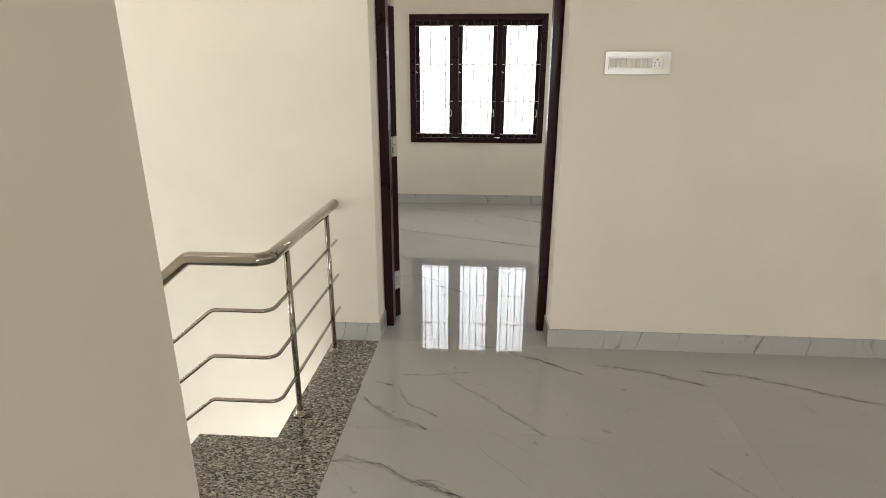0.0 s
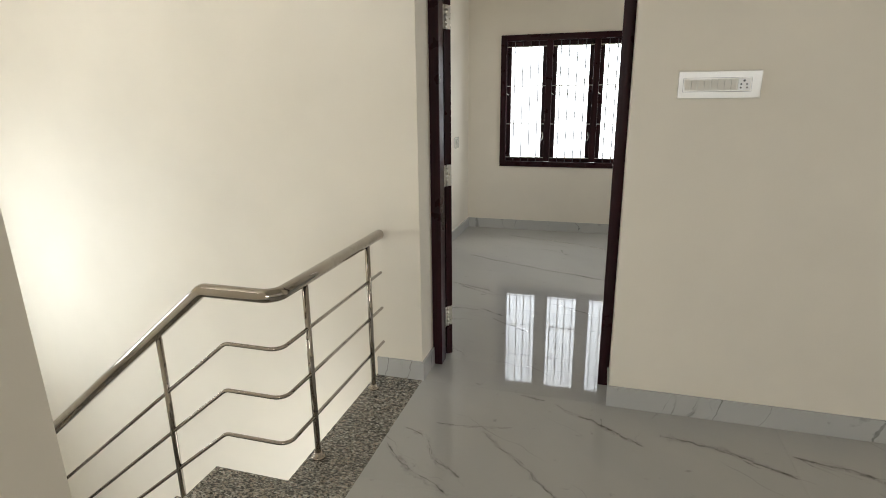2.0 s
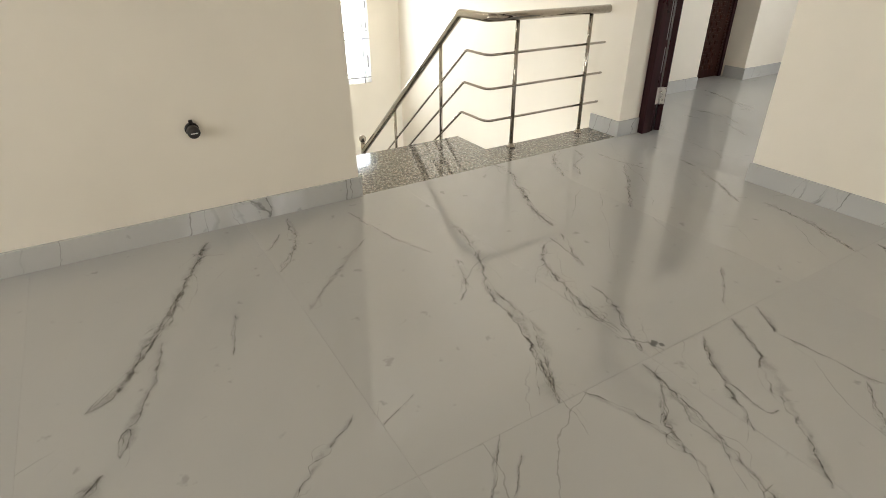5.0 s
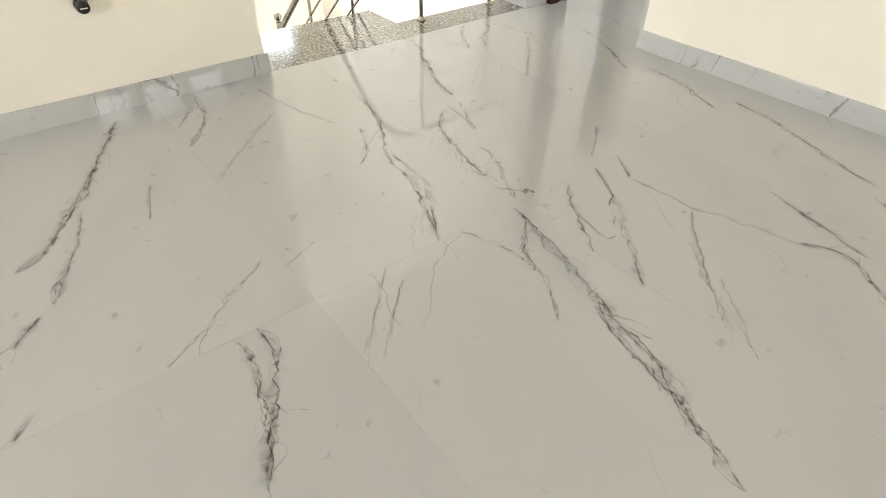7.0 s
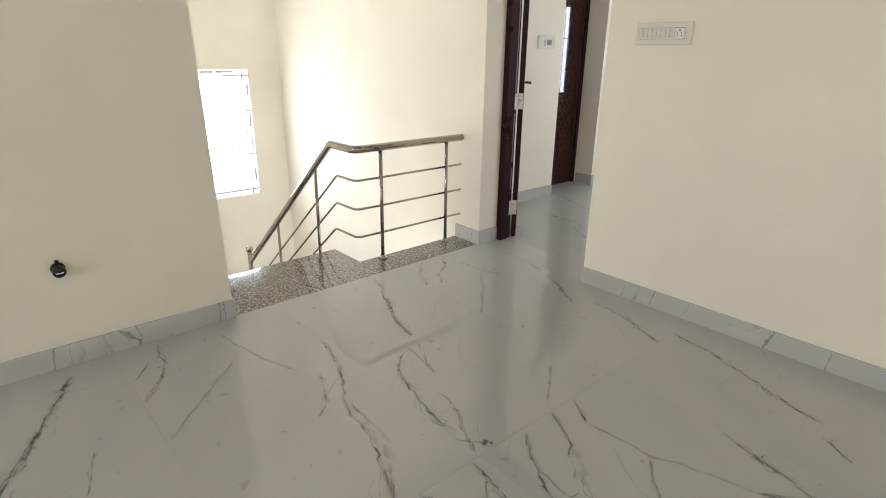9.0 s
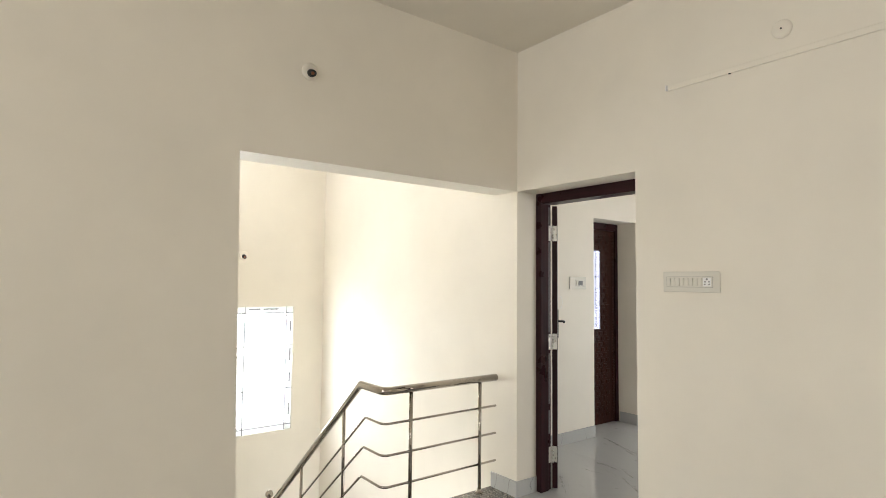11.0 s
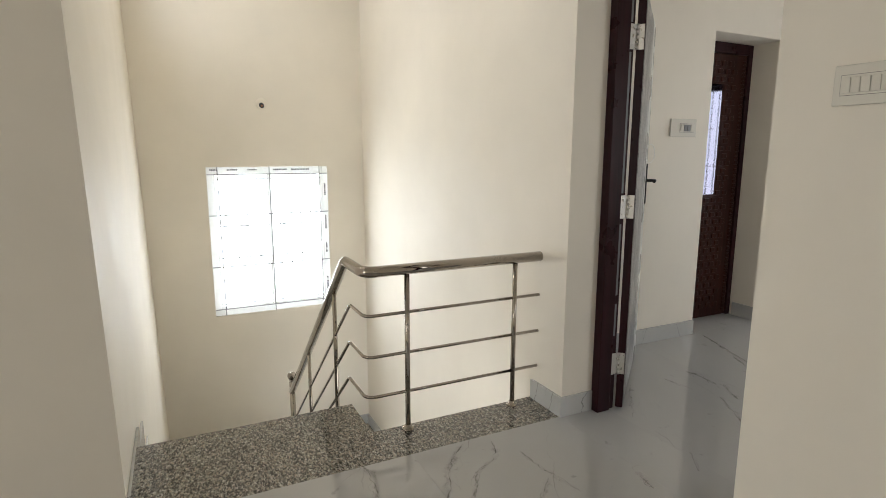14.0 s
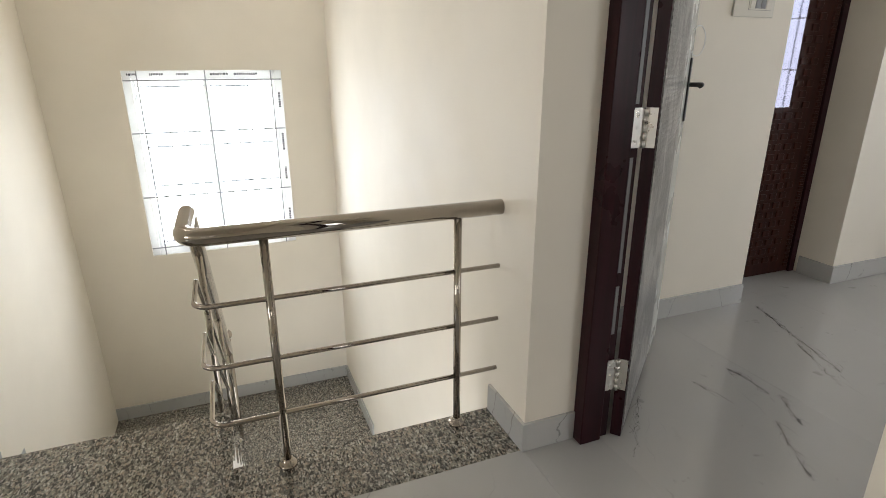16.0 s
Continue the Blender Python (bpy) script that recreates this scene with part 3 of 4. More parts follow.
bead = mesh_of("bead", boxed((0, 0.010, -0.018, 0.018, -0.010, 0.010), bevel=0.004), CARVED)
for side in (ID0 + 0.083, ID1 - 0.083):
    for r in range(66):
        o = new("bead", bead)
        o.parent = inner
        o.location = (0, side, 0.05 + r * 0.0295)

# ---------------------------------------------------------------- windows


def window_north():
    w = thing("window_1", pose(0, 0, 0), "dark maroon three-light wooden window with steel bars", "window", kind="structure")
    y0, y1 = RY - 0.022, RY + 0.085
    bw = 0.062
    part("window_frame", boxed((N_X0, N_X0 + bw, y0, y1, N_Z0, N_Z1), bevel=0.004), MAROON, w)
    part("window_frame", boxed((N_X1 - bw, N_X1, y0, y1, N_Z0, N_Z1), bevel=0.004), MAROON, w)
    part("head_rail", boxed((N_X0 + bw, N_X1 - bw, y0, y1, N_Z1 - bw, N_Z1), bevel=0.004), MAROON_H, w)
    part("sill_rail", boxed((N_X0 + bw, N_X1 - bw, y0, y1, N_Z0, N_Z0 + bw - 0.008), bevel=0.004), MAROON_H, w)
    pitch = (N_X1 - N_X0 - bw) / 3
    for k in (1, 2):
        x = N_X0 + pitch * k
        part("mullion", boxed((x, x + bw, y0, y1, N_Z0 + bw, N_Z1 - bw), bevel=0.004), MAROON, w)
    for k in range(3):
        xa, xb = N_X0 + pitch * k + bw, N_X0 + pitch * (k + 1)
        za, zb = N_Z0 + bw - 0.008, N_Z1 - bw
        s = 0.042
        sash = part("sash", boxed((xa, xa + s, y0 + 0.055, y0 + 0.092, za, zb), (xb - s, xb, y0 + 0.055, y0 + 0.092, za, zb), (xa + s, xb - s, y0 + 0.055, y0 + 0.092, zb - 0.05, zb), (xa + s, xb - s, y0 + 0.055, y0 + 0.092, za, za + 0.04), bevel=0.003), MAROON, w, "dark maroon casement sash")
        g = part("pane", boxed((xa + s, xb - s, y0 + 0.071, y0 + 0.075, za + 0.04, zb - 0.05)), GLASS, sash, "clear glass")
        g.visible_shadow = False
        part("window_stay", tube(bmesh.new(), [(xb - 0.02, y0 + 0.052, za + 0.30), (xb - 0.02, y0 + 0.030, za + 0.31), (xb - 0.012, y0 + 0.022, za + 0.26), (xb - 0.022, y0 + 0.026, za + 0.23)], 0.005, 8), ZINC, sash, "small steel fastener")
        part("window_stay", tube(bmesh.new(), [(xa + 0.02, y0 + 0.052, za + 0.70), (xa + 0.0, y0 + 0.022, za + 0.715), (xa - 0.022, y0 + 0.018, za + 0.735)], 0.005, 8), ZINC, sash, "small steel fastener")
        for z in (za + 0.045, za + 0.40, za + 0.79, zb - 0.055):
            part("cross_bar", boxed((xa - 0.02, xb + 0.02, y0 + 0.020, y0 + 0.024, z - 0.004, z + 0.004)), ZINC, w, "flat steel grille bar")
        for j in range(4):
            x = xa + (xb - xa) * (j + 1) / 5
            part("bar", tube(bmesh.new(), [(x, y0 + 0.028, za), (x, y0 + 0.028, zb)], 0.0046, 8), BAR, w, "thin upright steel bar")


def window_stair():
    w = thing("window_2", pose(0, 0, 0), "white uPVC sliding window with taped frame and thin bars", "window", kind="structure")
    x0, x1 = SX - 0.075, SX - 0.012
    b = 0.052
    part("window_frame", boxed((x0, x1, W_Y0, W_Y0 + b, W_Z0, W_Z1), bevel=0.003), UPVC, w)
    part("window_frame", boxed((x0, x1, W_Y1 - b, W_Y1, W_Z0, W_Z1), bevel=0.003), UPVC, w)
    part("head_rail", boxed((x0, x1, W_Y0 + b, W_Y1 - b, W_Z1 - b, W_Z1), bevel=0.003), UPVC, w)
    part("sill_rail", boxed((x0, x1, W_Y0 + b, W_Y1 - b, W_Z0, W_Z0 + b), bevel=0.003), UPVC, w)
    mid = (W_Y0 + W_Y1) / 2
    for k, (ya, yb) in enumerate(((W_Y0 + b, mid + 0.022), (mid - 0.022, W_Y1 - b))):
        xa = x0 + 0.004 + 0.026 * k
        s = 0.020
        sash = part("sash", boxed((xa, xa + 0.022, ya, ya + s, W_Z0 + b, W_Z1 - b), (xa, xa + 0.022, yb - s, yb, W_Z0 + b, W_Z1 - b), (xa, xa + 0.022, ya + s, yb - s, W_Z1 - b - s, W_Z1 - b), (xa, xa + 0.022, ya + s, yb - s, W_Z0 + b, W_Z0 + b + s), bevel=0.002), UPVC, w, "white sliding sash")
        g = part("pane", boxed((xa + 0.009, xa + 0.013, ya + s, yb - s, W_Z0 + b + s, W_Z1 - b - s)), GLASS, sash, "clear glass")
        g.visible_shadow = False
    gx = SX - 0.135
    for z in (-0.09, 0.345, 0.635, 1.06):
        part("cross_bar", boxed((gx - 0.002, gx + 0.002, W_Y0, W_Y1, z - 0.0045, z + 0.0045)), GRILLE, w, "flat steel grille bar")
    for j in range(11):
        y = W_Y0 + (W_Y1 - W_Y0) * (j + 0.5) / 11
        part("bar", tube(bmesh.new(), [(gx + 0.006, y, W_Z0), (gx + 0.006, y, W_Z1)], 0.0024, 8), GRILLE, w, "thin upright steel bar")
    nx = SX - 0.006
    for z in (-0.10, 0.288, 0.748, 1.105):
        part("inner_cross_bar", boxed((nx - 0.002, nx + 0.002, W_Y0 + 0.004, W_Y1 - 0.004, z - 0.0042, z + 0.0042)), GRILLE, w, "flat steel grille bar")
    for y in (W_Y0 + 0.09, mid, W_Y1 - 0.075):
        part("inner_bar", tube(bmesh.new(), [(nx - 0.008, y, W_Z0), (nx - 0.008, y, W_Z1)], 0.0044, 8), GRILLE, w, "thin upright steel bar")
    # printed film on the frame
    bm = bmesh.new()
    rng = random.Random(4)
    for ya in (W_Y0 + 0.03, W_Y0 + 0.17, W_Y0 + 0.34, W_Y0 + 0.56, W_Y0 + 0.72, W_Y0 + 0.80):
        y = ya
        for _ in range(rng.randint(4, 8)):
            wd = rng.uniform(0.006, 0.016)
            box(bm, x1 + 0.0006, x1 + 0.0012, y, y + wd, W_Z1 - 0.034 + rng.uniform(0, 0.004), W_Z1 - 0.018)
            y += wd + 0.004
    for zb in (W_Z1 - 0.16, W_Z1 - 0.46, W_Z1 - 0.72, W_Z1 - 1.05):
        z = zb
        for _ in range(rng.randint(5, 9)):
            ht = rng.uniform(0.006, 0.016)
            box(bm, x1 + 0.0006, x1 + 0.0012, W_Y1 - 0.035, W_Y1 - 0.020, z - ht, z)
            z -= ht + 0.004
    part("printed_tape", bm, INK, w, "rows of dark unreadable print on film")


def window_hall():
    w = thing("window_3", pose(0, 0, 0), "dark wooden hall window with steel bars", "window", kind="structure")
    x0, x1, bw = EX - 0.02, EX + 0.08, 0.06
    part("window_frame", boxed((x0, x1, E_Y0, E_Y0 + bw, H_Z0, E_Z1), bevel=0.004), MAROON, w)
    part("window_frame", boxed((x0, x1, E_Y1 - bw, E_Y1, H_Z0, E_Z1), bevel=0.004), MAROON, w)
    part("head_rail", boxed((x0, x1, E_Y0 + bw, E_Y1 - bw, E_Z1 - bw, E_Z1), bevel=0.004), MAROON, w)
    part("sill_rail", boxed((x0, x1, E_Y0 + bw, E_Y1 - bw, H_Z0, H_Z0 + bw), bevel=0.004), MAROON, w)
    for k in (1, 2):
        y = E_Y0 + (E_Y1 - E_Y0 - bw) / 3 * k
        part("mullion", boxed((x0, x1, y, y + bw, H_Z0 + bw, E_Z1 - bw), bevel=0.004), MAROON, w)
    pitch = (E_Y1 - E_Y0 - bw) / 3
    for k in range(3):
        ya, yb, s = E_Y0 + pitch * k + bw, E_Y0 + pitch * (k + 1), 0.05
        part("sash", boxed((x0 + 0.05, x0 + 0.085, ya, ya + s, H_Z0 + bw, E_Z1 - bw), (x0 + 0.05, x0 + 0.085, yb - s, yb, H_Z0 + bw, E_Z1 - bw), (x0 + 0.05, x0 + 0.085, ya + s, yb - s, E_Z1 - bw - s, E_Z1 - bw), (x0 + 0.05, x0 + 0.085, ya + s, yb - s, H_Z0 + bw, H_Z0 + bw + s), bevel=0.003), MAROON, w, "dark maroon casement sash")
    for j in range(15):
        y = E_Y0 + (E_Y1 - E_Y0) * (j + 0.5) / 15
        part("bar", tube(bmesh.new(), [(x0 + 0.03, y, H_Z0), (x0 + 0.03, y, E_Z1)], 0.0045, 8), BAR, w, "thin upright steel bar")
    for z in (1.65, 1.85):
        part("cross_bar", boxed((x0 + 0.022, x0 + 0.026, E_Y0, E_Y1, z - 0.008, z + 0.008)), BAR, w, "flat steel grille bar")


# out of view; gives the added bedroom lamp an opening
def unseen_window_side():
    w = thing("unseen_window_5", pose(0, 0, 0), "unseen dark wooden window added to light the bedroom", "window", kind="structure")
    x0, x1, bw = RX1 - 0.02, RX1 + 0.08, 0.06
    for y in (F_Y0, (F_Y0 + F_Y1 - bw) / 2, F_Y1 - bw):
        part("window_frame", boxed((x0, x1, y, y + bw, E_Z0, E_Z1), bevel=0.004), MAROON, w)
    mid = (F_Y0 + F_Y1) / 2
    for ya, yb in ((F_Y0 + bw, mid - bw / 2), (mid + bw / 2, F_Y1 - bw)):
        part("head_rail", boxed((x0, x1, ya, yb, E_Z1 - bw, E_Z1), bevel=0.004), MAROON, w)
        part("sill_rail", boxed((x0, x1, ya, yb, E_Z0, E_Z0 + bw), bevel=0.004), MAROON, w)


# added behind the viewer as an opening for the hall fill
def unseen_window_back():
    w = thing("unseen_window_4", pose(0, 0, 0), "unseen dark wooden window added to light the hall", "window", kind="structure")
    y0, y1, bw = SOUTH - 0.08, SOUTH + 0.02, 0.06
    part("window_frame", boxed((B_X0, B_X0 + bw, y0, y1, B_Z0, B_Z1), bevel=0.004), MAROON, w)
    part("window_frame", boxed((B_X1 - bw, B_X1, y0, y1, B_Z0, B_Z1), bevel=0.004), MAROON, w)
    part("head_rail", boxed((B_X0 + bw, B_X1 - bw, y0, y1, B_Z1 - bw, B_Z1), bevel=0.004), MAROON_H, w)
    part("sill_rail", boxed((B_X0 + bw, B_X1 - bw, y0, y1, B_Z0, B_Z0 + bw), bevel=0.004), MAROON_H, w)
    x = (B_X0 + B_X1) / 2
    part("mullion", boxed((x - bw / 2, x + bw / 2, y0, y1, B_Z0 + bw, B_Z1 - bw), bevel=0.004), MAROON, w)


unseen_window_back()
unseen_window_side()
window_north()
window_stair()
window_hall()

# ---------------------------------------------------------------- switches and sockets


def switchboard(m, width, height, inner, gangs, socket, label, dark=()):
    """A modular plate on a wall; local x along the wall, z up, -y out of the wall. inner: the module field's centre, width and height."""
    t = thing("switchboard", m, label, "switchboard")
    part("back_box", boxed((-width / 2 + 0.004, width / 2 - 0.004, -0.006, 0, -height / 2 + 0.004, height / 2 - 0.004), bevel=0.001), PLASTIC, t)
    part("cover_plate", boxed((-width / 2, width / 2, -0.013, -0.0062, -height / 2, height / 2), bevel=0.0032), FILMED, t, "off-white cover plate still under its film")
    cx, fw, fh = inner
    part("module_gap", boxed((cx - fw / 2 - 0.0012, cx + fw / 2 + 0.0012, -0.0134, -0.0128, -fh / 2 - 0.0012, fh / 2 + 0.0012)), RUBBER, t, "dark joint round the modules")
    part("module_frame", boxed((cx - fw / 2, cx + fw / 2, -0.0146, -0.0135, -fh / 2, fh / 2), bevel=0.0005), FILMED, t)
    n = gangs + (2 if socket else 0)
    step = (fw - 0.006) / n
    for k in range(gangs):
        x = cx - fw / 2 + 0.003 + step * (k + 0.5)
        o = part("rocker", boxed((-step / 2 + 0.0022, step / 2 - 0.0022, -0.005, 0.001, -fh / 2 + 0.006, fh / 2 - 0.006), bevel=0.001), SMOKE if k in dark else FILMED, t)
        o.matrix_basis = pose(x, -0.0143, 0, 4.0, 0, 0)
    if socket:
        x = cx + fw / 2 - 0.003 - step
        s = part("socket", boxed((x - step + 0.003, x + step - 0.003, -0.0168, -0.0147, -fh / 2 + 0.004, fh / 2 - 0.004), bevel=0.0008), PLASTIC, t)
        bm = bmesh.new()
        for dx, dz, r in ((0, 0.014, 0.0045), (-0.010, 0.001, 0.0036), (0.010, 0.001, 0.0036), (-0.011, -0.012, 0.0036), (0.011, -0.012, 0.0036)):
            lathe(bm, [(r, 0.0), (r, 0.0006)], pose(x + dx, -0.0169, dz, 90, 0, 0), 11)
        part("socket_hole", bm, BAKELITE, s, "dark round pin holes")
    return t


switchboard(pose(1.4580, NY, 1.475), 0.302, 0.106, (-0.008, 0.246, 0.052), 8, True, "white modular switchboard under clear film on the wall")
switchboard(pose(RX0, 4.500, 1.460, 0, 0, 90), 0.236, 0.116, (0.030, 0.130, 0.056), 4, False, "small white switch plate with dark rockers", (1, 2))
switchboard(pose(RX0, 6.130, 0.995, 0, 0, 90), 0.150, 0.110, (0.0, 0.080, 0.055), 3, False, "small white switch plate on the bedroom wall")


def bulb_holder(m, tilt=18):
    """An angled bakelite lamp holder on a round white rose; local z out of the wall."""
    t = thing("bulb_holder", m, "empty black bulb holder on a round white plate", "bulb holder", "bulb holders")
    part("rose", lathe(bmesh.new(), [(0.047, 0.0), (0.047, 0.005), (0.040, 0.010), (0.026, 0.012)]), CREAM, t)
    c = part("cup", lathe(bmesh.new(), [(0.021, 0.0), (0.021, 0.016), (0.0175, 0.020), (0.0175, 0.042), (0.0145, 0.042), (0.0145, 0.028)]), BAKELITE, t)
    c.matrix_basis = pose(0, -0.010, 0.008, tilt, 0, 0)
    part("contact", lathe(bmesh.new(), [(0.009, 0.0285), (0.009, 0.034), (0.004, 0.037)]), COPPER, c)
    return t


EAST = pose(0, 0, 0, 0, 90, 0) @ pose(0, 0, 0, 0, 0, 90)
bulb_holder(Matrix.Translation((WX, 1.522, 2.583)) @ EAST)
bulb_holder(Matrix.Translation((SX, 2.17, 1.715)) @ EAST)
bulb_holder(Matrix.Translation((RX0, 5.15, 2.60)) @ EAST)

# black outlet low on the hall wall
plug = thing("wall_outlet", Matrix.Translation((WX, 0.481, 0.466)) @ EAST, "black plastic cable outlet projecting from the wall", "outlet")
part("flange", lathe(bmesh.new(), [(0.028, 0.0), (0.028, 0.007), (0.024, 0.010)]), BAKELITE, plug)
cup = part("cap", lathe(bmesh.new(), [(0.021, 0.0), (0.021, 0.010), (0.025, 0.014), (0.025, 0.040), (0.021, 0.045), (0.008, 0.046)]), BAKELITE, plug)
cup.matrix_basis = pose(0, 0, 0.008, 8, 0, 0)
part("slot", boxed((-0.014, 0.014, -0.002, 0.002, 0.0455, 0.0475)), PLASTIC, cup, "pale slot lines")
part("ear", boxed((-0.008, 0.008, 0.020, 0.040, 0.002, 0.014), bevel=0.003), BAKELITE, plug)

# tube-light batten and junction rose high on the door wall
bat = thing("light_batten", pose(1.345, NY, 2.520), "unlit white tube-light batten on the wall", "light fitting")
part("casing", boxed((0, 1.22, -0.012, 0, -0.016, 0.016), bevel=0.005), CREAM, bat)
part("end_cap", boxed((-0.006, 0.0, -0.024, 0, -0.015, 0.015), bevel=0.003), PLASTIC, bat)
part("screw", lathe(bmesh.new(), [(0.006, 0), (0.006, 0.003)], pose(0.33, -0.013, -0.0165, 180, 0, 0), 10), BAKELITE, bat)
rose = thing("junction_rose", pose(1.91, NY, 2.645, 90, 0, 0), "round painted-over junction cover on the wall", "junction cover")
part("cover", lathe(bmesh.new(), [(0.044, 0.0), (0.044, 0.005), (0.036, 0.011), (0.010, 0.013)]), CREAM, rose)
part("screw", lathe(bmesh.new(), [(0.004, 0.0131), (0.004, 0.0145)]), BAKELITE, rose)

# ---------------------------------------------------------------- floor tiles
TW, TL, GAP = 0.835, 1.665, 0.0005
tile_meshes = {}


def tile(x0, x1, y0, y1):
    key = (round(x1 - x0, 3), round(y1 - y0, 3))
    if key not in tile_meshes:
        w, h = (x1 - x0) / 2 - GAP / 2, (y1 - y0) / 2 - GAP / 2
        tile_meshes[key] = mesh_of("tile", boxed((-w, w, -h, h, -0.0095, 0.0), bevel=0.00015), MARBLE)
    o = new("tile", tile_meshes[key])
    o.parent = floor
    o.location = ((x0 + x1) / 2, (y0 + y1) / 2, 0.0)


def pave(x0, x1, y0, y1, ox, oy):
    r0 = math.floor((y0 - oy) / TW)
    r = r0
    while oy + r * TW < y1 - 1e-6:
        ya, yb = max(y0, oy + r * TW), min(y1, oy + (r + 1) * TW)
        c = math.floor((x0 - ox) / TL)
        while ox + c * TL < x1 - 1e-6:
            xa, xb = max(x0, ox + c * TL), min(x1, ox + (c + 1) * TL)
            if xb - xa > 0.01 and yb - ya > 0.01:
                tile(xa, xb, ya, yb)
            c += 1
        r += 1


pave(WX, EX, SOUTH, NY, 0.185, 0.612)
pave(DX0, DX1, NY, 3.36, DX0 - 0.2, 3.0)
pave(RX0, RX1, 3.36, RY, RX0, 3.36)
pave(RX0 - 0.45, RX0, ID0, ID1, RX0 - 0.45, ID0)


def blot(x, y, r, seed):
    """A small dark spill mark on a tile, with an uneven outline."""
    rng = random.Random(seed)
    bm = bmesh.new()
    for k in range(3):
        cx, cy, rr = rng.uniform(-r, r) * 0.6, rng.uniform(-r, r) * 0.6, r * rng.uniform(0.35, 0.7)
        ring = [bm.verts.new((cx + rr * rng.uniform(0.6, 1.2) * math.cos(a * math.pi / 8), cy + rr * rng.uniform(0.5, 1.0) * math.sin(a * math.pi / 8), 0.0002 * (k + 1))) for a in range(16)]
        bm.faces.new(ring)
    o = part("stain", bm, STAIN, floor, "small dark spill mark")
    o.location = (x, y, 0.0002)


STAIN = material("grey_spill_mark", (0.14, 0.14, 0.13), 0.35)
blot(1.815, 1.515, 0.026, 3)


def vein_material():
    """The tile's own glaze with a grey-brown pigment that fades to the edges and comes and goes."""
    m = material("grey_brown_marble_vein", (0.13, 0.12, 0.10), 0.006)
    n = Nodes(m)
    v = n.coords()
    n.link(n.ramp(n.noise(v, 5, 3), [(0.35, (0.075, 0.078, 0.074)), (0.65, (0.16, 0.135, 0.105))]), n.b.inputs["Base Color"])
    n.b.inputs["IOR"].default_value = 1.62
    depth = n.t.nodes.new("ShaderNodeAttribute")
    depth.attribute_name = "pigment"
    core = n.math("POWER", depth.outputs["Fac"], 0.85)
    grain = n.ramp(n.noise(v, 46, 5, 0.75), [(0.36, 0.05), (0.56, 1.0)])
    patch = n.ramp(n.noise(v, 14, 4, 0.7), [(0.38, 0.25), (0.58, 1.0)])
    n.link(n.math("MULTIPLY", n.math("MULTIPLY", core, grain), n.math("MULTIPLY", patch, 0.82)), n.b.inputs["Alpha"])
    return m


VEIN = vein_material()


def strand(bm, rng, points, width, wander, z, strength=1.0):
    """One flat wandering strand through a few way points, full in the middle and fading to its edges and ends."""
    pts = [Vector(p) for p in points]
    legs = [(q - p).length for p, q in zip(pts, pts[1:])]
    length = sum(legs)
    seed = rng.uniform(0, 100)
    pig = bm.verts.layers.float.get("pigment") or bm.verts.layers.float.new("pigment")
    steps = max(8, int(length / 0.006))
    last, path = None, []
    for i in range(steps + 1):
        t = i / steps
        d, k = t * length, 0
        while k < len(legs) - 1 and d > legs[k]:
            d -= legs[k]
            k += 1
        u = min(1.0, d / max(legs[k], 1e-6))
        p0, p1, p2, p3 = pts[max(0, k - 1)], pts[k], pts[k + 1], pts[min(len(pts) - 1, k + 2)]
        at = p1 + ((p2 - p0) * u + (2 * p0 - 5 * p1 + 4 * p2 - p3) * u * u + (3 * p1 - p0 - 3 * p2 + p3) * u * u * u) * 0.5
        way = (p2 - p1).normalized()
        side = Vector((-way.y, way.x))
        off = 0.0
        for f, g in ((5.0, 0.8), (13.0, 0.6), (32.0, 0.5), (80.0, 0.32)):
            off += g * noise.noise(Vector((t * length * f, seed, f)))
        p = at + side * off * wander * min(1.0, 4 * t, 4 * (1 - t))
        fat = width * (0.30 + 1.2 * abs(noise.noise(Vector((t * length * 9, seed + 7, 1)))) + 2.0 * max(0, noise.noise(Vector((t * length * 30, seed + 3, 2)))) ** 1.5)
        skew = 0.6 * noise.noise(Vector((t * length * 14, seed + 5, 4)))
        row = []
        for off_k, full in ((1.0, 0.0), (skew, 1.0), (-1.0, 0.0)):
            q = bm.verts.new((*(p + side * fat * off_k), z))
            q[pig] = full * strength * min(1.0, 8 * t + 0.15, 8 * (1 - t) + 0.15)
            row.append(q)
        if last:
            bm.faces.new((last[0], last[1], row[1], row[0]))
            bm.faces.new((last[1], last[2], row[2], row[1]))
        last = row
        path.append(p)
    return path


